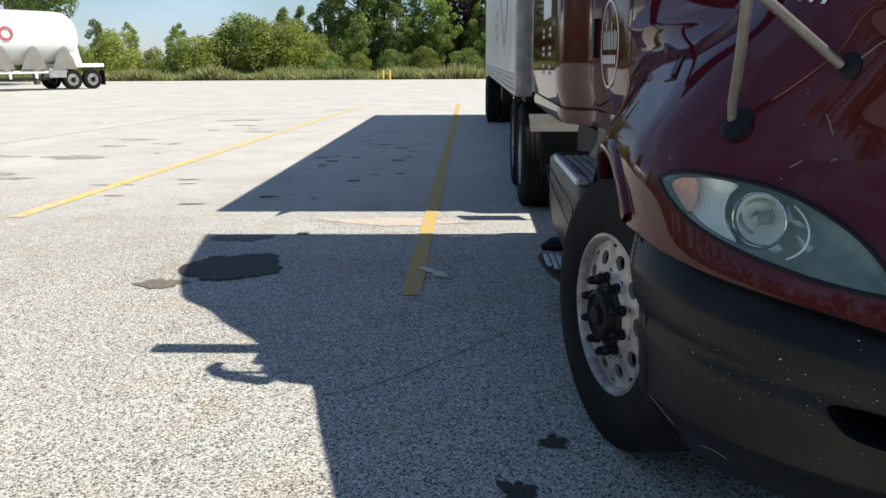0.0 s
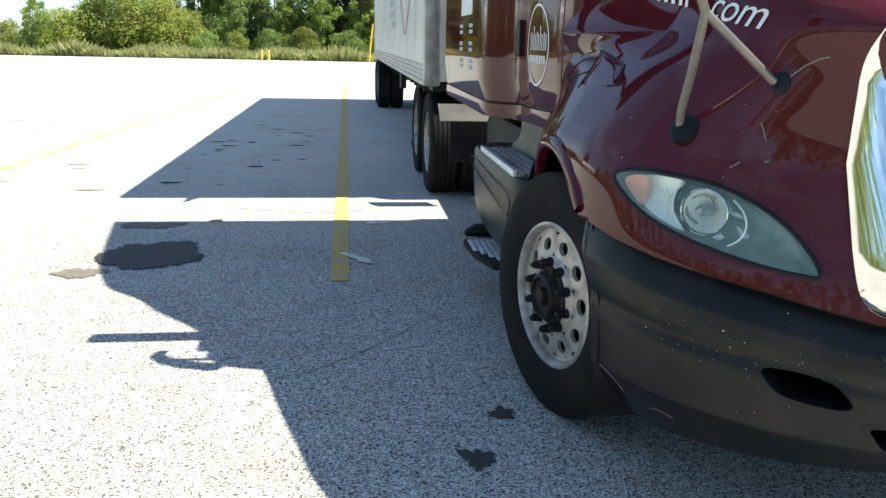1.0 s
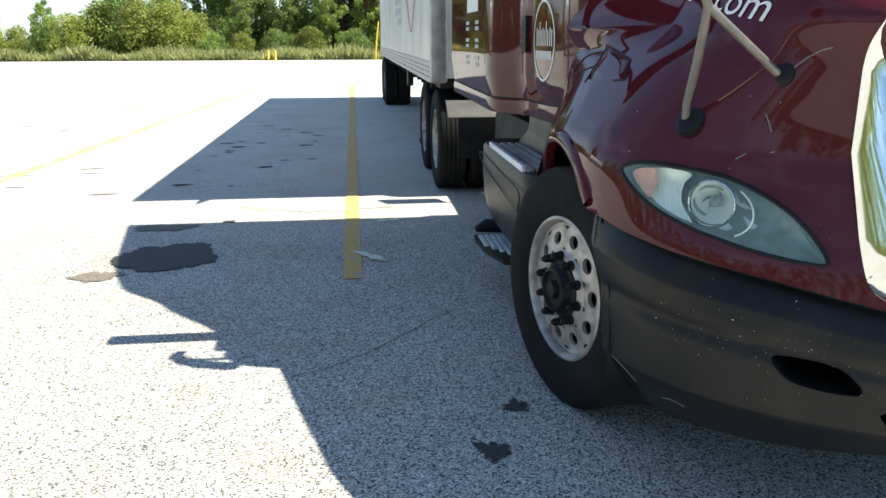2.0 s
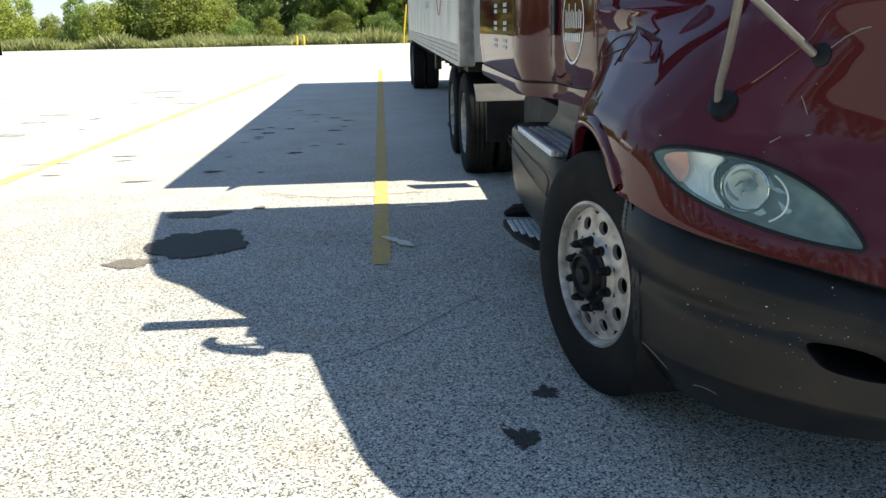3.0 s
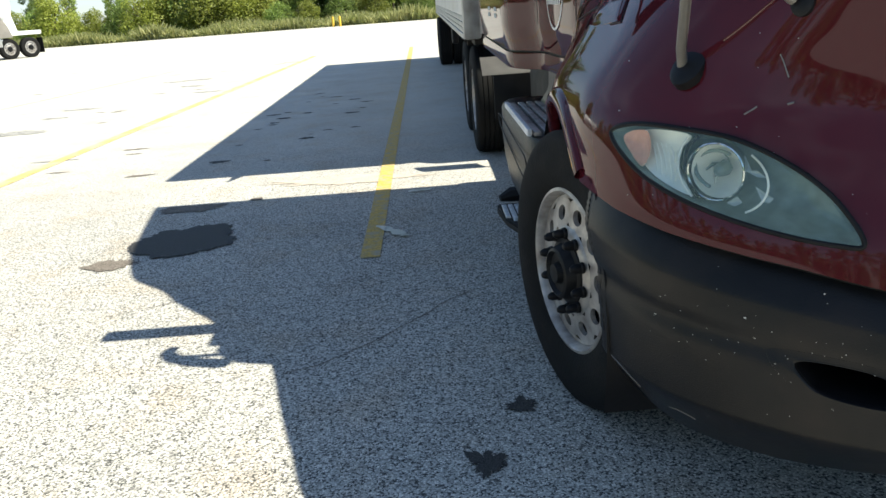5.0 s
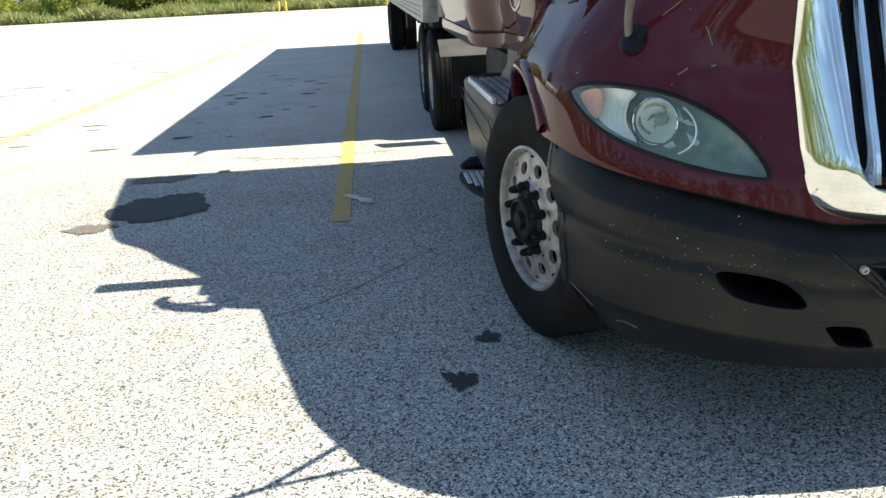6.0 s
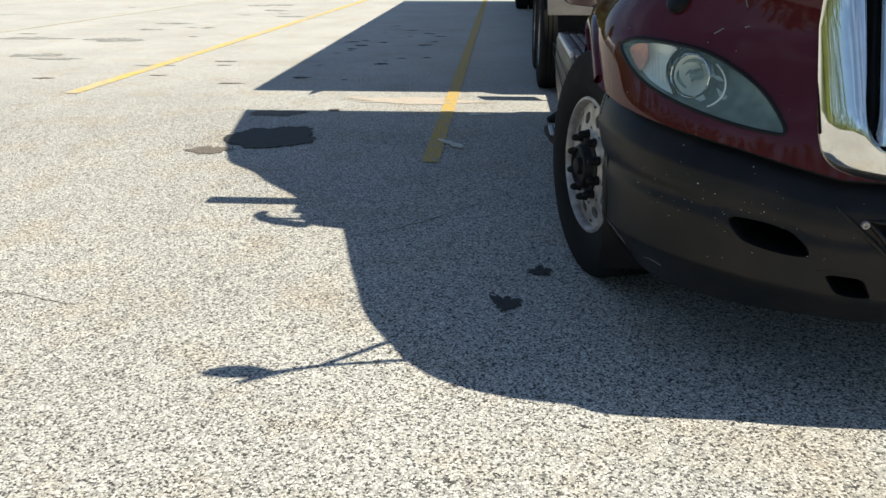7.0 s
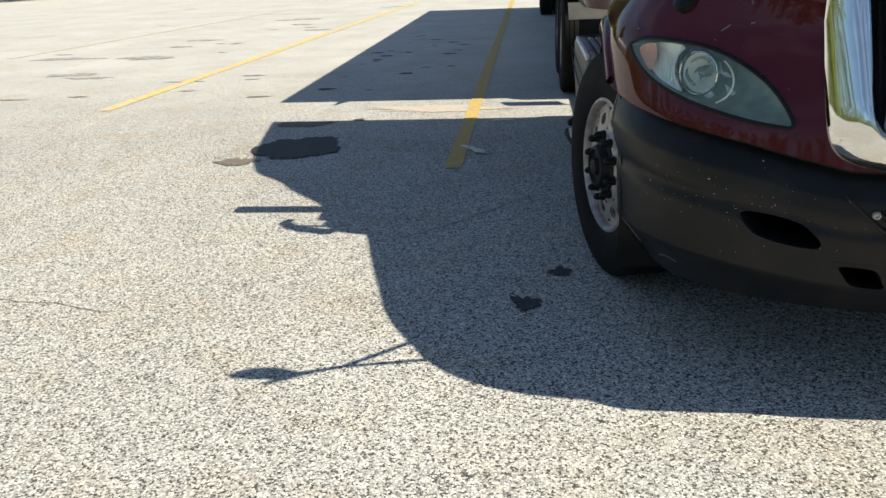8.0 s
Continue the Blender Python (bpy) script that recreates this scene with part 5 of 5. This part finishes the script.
for y in (0.05, 2.25):
    kpart("side_frame", boxed(-12, -1.5, y, y + 0.1, 0.85, 0.98, bevel=0.01), TANKWHITE)
for k in range(7):
    kpart("frame_post", boxed(-3.2 - 1.3 * k, -3.08 - 1.3 * k, 0.04, 0.16, 0.6, 1.0), TANKWHITE)
kpart("pipe_rack", boxed(-11, -2.4, 0.1, 0.25, 0.52, 0.66, bevel=0.02), STEEL)
kpart("tool_box", boxed(-2.5, -1.6, 0.0, 0.6, 0.62, 1.1, bevel=0.02), RAIL)
for x in (-1.25, -0.15):
    for y, face in ((0.16, 90), (2.24, 270)):
        wheel(tanker, tanker.matrix_world @ pose(x, y, 0.503, 0, 0, face), True, size=1.0)
kpart("mud_flap", boxed(0.5, 0.53, 0.0, 0.5, 0.2, 0.95), RUBBER)
bm = bmesh.new()
lathe(bm, [(0, 0.35), (0.0, 0.22), (0.004, 0.22), (0.004, 0.35)], 24, 'Z')
bmesh.ops.transform(bm, verts=bm.verts, matrix=pose(-4.5, -0.15, 2.76, 90, 0, 0))
kpart("round_badge", bm, REDDECAL, "plain red ring on the tank")

# ---- posts at the edge of the lot ----
for x in (-5.62, -5.15):
    bm = bmesh.new()
    lathe(bm, [(0.0, 0.08), (0.62, 0.08), (0.68, 0.05), (0.69, 0.0001)], 16, 'Z')
    solo("bollard", bm, BOLLARD, "yellow steel bollard at the edge of the lot", "bollard", at=pose(x, 57.6, 0), group="bollards")
bm = bmesh.new()
tube(bm, [(0, 0, 0), (0.08, 0, 1.2), (0.25, 0, 2.6)], 0.055, 8)
solo("leaning_pole", bm, BOLLARD, "pale yellow pole leaning at the edge of the lot", "pole", at=pose(1.75, 57.4, 0))


# ---- vegetation ----
def leaf_cloud(seed, count, lobes, size):
    """Many small leaves gathered in clumps round the lobes (x, y, z, radius)."""
    r = random.Random(seed)
    verts, faces = [], []
    total = sum(l[3] ** 2 for l in lobes)
    for lx, ly, lz, lr in lobes:
        for _ in range(int(count * lr ** 2 / total)):
            d = Vector((r.gauss(0, 1), r.gauss(0, 1), r.gauss(0, 1))).normalized()
            k = lr * (0.55 + 0.5 * r.random() ** 0.6) * (1 + 0.35 * noise.noise(Vector((d.x * 2.2 + seed, d.y * 2.2, d.z * 2.2 + lx))))
            p = Vector((lx, ly, lz)) + Vector((d.x * k, d.y * k, d.z * k * 0.9))
            nrm = (d + 0.9 * Vector((r.gauss(0, 1), r.gauss(0, 1), r.gauss(0, 1))) + Vector((0, 0, 0.4))).normalized()
            u = nrm.orthogonal().normalized()
            w = nrm.cross(u)
            a = r.random() * 6.28
            u, w = u * math.cos(a) + w * math.sin(a), w * math.cos(a) - u * math.sin(a)
            s = size * r.uniform(0.55, 1.3)
            b = len(verts)
            verts += [p - u * s, p + w * s * 0.55 + nrm * s * 0.15, p + u * s, p - w * s * 0.55 + nrm * s * 0.15]
            faces += [(b, b + 1, b + 2, b + 3)]
    me = bpy.data.meshes.new("crown")
    me.from_pydata(verts, [], faces)
    return me


def limb_mesh(seed, height, spread, trunk_r):
    r = random.Random(seed)
    bm = bmesh.new()
    top = Vector((r.uniform(-0.3, 0.3), r.uniform(-0.3, 0.3), height * 0.85))
    tube(bm, [Vector((0, 0, 0)) + top * t + Vector((0.12 * math.sin(5 * t + seed), 0.1 * math.cos(4 * t), 0)) for t in (0, 0.15, 0.4, 0.7, 1)], [trunk_r * 1.3, trunk_r, trunk_r * 0.8, trunk_r * 0.5, 0.03], 8)
    for k in range(9):
        t = 0.3 + 0.6 * k / 9
        a = r.random() * 6.28
        p = top * t
        q = p + Vector((math.cos(a) * spread * r.uniform(0.4, 0.8), math.sin(a) * spread * r.uniform(0.4, 0.8), height * r.uniform(0.08, 0.2)))
        tube(bm, [p, (p + q) / 2 + Vector((0, 0, -0.1)), q], [trunk_r * 0.4, trunk_r * 0.25, 0.02], 6)
    return bm


def tree(seed, height, width, leaf_mat, count, size, low=0.15, name="tree", label="", trunk=0.16):
    r = random.Random(seed)
    t = thing(name, label, "tree" if name == "tree" else "bush")
    part("trunk", limb_mesh(seed, height, width * 0.5, trunk), BARK, t)
    lobes = []
    n = 34 if name == "bush" else 40
    small = 0.70 if name == "bush" else 0.58
    for k in range(n):
        z = height * (low + (0.96 - low) * k / n)
        taper = math.sin(math.pi * min(1, 0.25 + 0.72 * k / n)) ** 0.7
        a = r.random() * 6.28
        d = width * (0.42 if name == "bush" else 0.46) * taper * r.uniform(0.15, 1.0) ** 0.7
        lobes.append((d * math.cos(a), d * math.sin(a), z, small * width * r.uniform(0.16, 0.27) * (0.55 + 0.45 * taper)))
    me = leaf_cloud(seed, count, lobes, size)
    me.materials.append(leaf_mat)
    c = new("crown", me)
    c.parent = t
    return t


BUSH = [tree(50 + k, 4.0, 5.2, LEAF_B if k != 1 else LEAF_A, 6800, 0.10, 0.08, "bush", "dense yellow-green leafy bush at the lot's edge" if k != 1 else "dense green leafy bush at the lot's edge", 0.07) for k in range(3)]
TALL = [tree(70 + k, 12.0, 6.0, (LEAF_A, LEAF_A, LEAF_D, LEAF_E)[k], 9500, 0.14, 0.12, "tree", ("tall dark green deciduous tree", "tall dark green deciduous tree", "tall browning tree hung with dead vines", "slim green deciduous tree")[k] + " beyond the lot") for k in range(4)]
FAR = [tree(81 + k, 12.0, 6.5, (LEAF_A, LEAF_E)[k], 10000, 0.105, 0.10, "tree", "tall green deciduous tree in the wood round the lot") for k in range(2)]
LEANING = tree(91, 11.0, 8.0, LEAF_A, 14000, 0.12, 0.45, "tree", "tall dark tree with high spreading crown behind the tank trailer")
rng = random.Random(21)
placed_first = set()


def plant(src, x, y, s, sz=1.0):
    m = pose(x, y, -0.06, 0, 0, rng.uniform(0, 360)) @ Matrix.Diagonal((s, s, s * sz, 1))
    if src.name not in placed_first:
        placed_first.add(src.name)
        src.matrix_world = m
        return src
    c = copy_thing(src, Matrix.Identity(4))
    c.matrix_world = m
    return c


def edge_y(x):
    return 62 + 0.12 * abs(x)


# thicket and wood along the far edge
for x, s, k in ((-44, 1.1, 1), (-39, 0.95, 0), (-35.5, 0.8, 1), (-32.5, 0.7, 0), (-30, 0.72, 1), (-28.2, 0.98, 0), (-25.5, 0.62, 2), (-23.2, 0.75, 1), (-21.2, 0.85, 0), (-19.2, 1.1, 0), (-17.6, 1.25, 1), (-15.6, 1.15, 0), (-13.6, 1.08, 2), (-12.2, 0.9, 0), (-10.4, 0.5, 1), (-8.2, 0.5, 0), (-5.6, 0.55, 1), (-3.0, 0.6, 0), (0.3, 0.55, 1), (3.0, 0.6, 0), (7, 0.8, 1), (11, 1, 0)):
    plant(BUSH[k], x, edge_y(x) + rng.uniform(0.5, 3.0), s)
for x, dy, s, k in ((-43, 6, 0.9, 0), (-38.5, 4, 0.85, 1), (-33.5, 8, 0.45, 1), (-30.3, 8, 0.42, 3), (-27, 12, 0.42, 0), (-24.4, 4, 0.36, 3), (-21, 12, 0.45, 0), (-16.5, 11, 0.53, 1), (-14.2, 9, 0.52, 0), (-12.0, 8, 0.55, 1), (-10.6, 7, 0.6, 3), (-9.2, 8, 1.0, 1), (-7.0, 9, 1.1, 3), (-8.4, 3, 0.42, 3), (-5.4, 4, 0.5, 3), (-3.9, 6, 0.48, 3), (-2.4, 7, 0.95, 1), (-1.6, 4, 0.52, 3), (0.0, 8, 1.1, 2), (1.4, 5, 0.5, 3), (2.6, 8, 1.1, 2), (4.5, 7, 1.1, 0), (7, 8, 1.2, 1), (11, 8, 1.1, 0), (16, 9, 1.1, 1), (21, 8, 1.2, 0)):
    plant(TALL[k], x, edge_y(x) + dy, s)
for k in range(11):
    plant(BUSH[1], -15 + 2.1 * k, edge_y(0) + rng.uniform(6.5, 9.5), rng.uniform(0.8, 1.0))
plant(LEANING, -27.2, 51.5, 1.0)
# the wood goes on round the other sides of the lot
for k in range(24):
    plant(FAR[k % 2], -50 - rng.uniform(0, 8), -46 + k * 4.5, rng.uniform(0.85, 1.2))
for k in range(22):
    plant(BUSH[k % 3], -47 - rng.uniform(0, 3), -46 + k * 4.9, rng.uniform(0.9, 1.2))
for k in range(24):
    plant(FAR[k % 3 == 1], -50 + k * 4.5, -44 - rng.uniform(0, 8), rng.uniform(0.8, 1.15))
for k in range(20):
    plant(BUSH[k % 3], -50 + k * 5.4, -41 - rng.uniform(0, 3), rng.uniform(0.6, 0.9))


def tall_grass(seed, count):
    r = random.Random(seed)
    verts, faces = [], []
    for _ in range(count):
        x = r.uniform(-48, 14)
        y = 58.6 + 0.04 * abs(x) + abs(r.gauss(0, 1.6))
        h = r.uniform(0.25, 0.85) * (1 + 0.9 * noise.noise(Vector((x * 0.35, y * 0.35, 3))))
        a, w = r.random() * 6.28, r.uniform(0.03, 0.07)
        dx, dy = math.cos(a) * w, math.sin(a) * w
        lean = Vector((r.gauss(0, 0.12), r.gauss(0, 0.12), 0))
        b = len(verts)
        p = Vector((x, y, -0.06))
        verts += [p + Vector((-dx, -dy, 0)), p + Vector((dx, dy, 0)), p + lean + Vector((dx * 0.5, dy * 0.5, h * 0.7)), p + lean * 2 + Vector((0, 0, h))]
        faces.append((b, b + 1, b + 2, b + 3))
    me = bpy.data.meshes.new("tall_grass")
    me.from_pydata(verts, [], faces)
    me.materials.append(LEAF_C)
    return me


tagged(new("tall_grass", tall_grass(5, 26000)), "tall dry and green grass along the edge of the lot", "grass", kind="stuff")
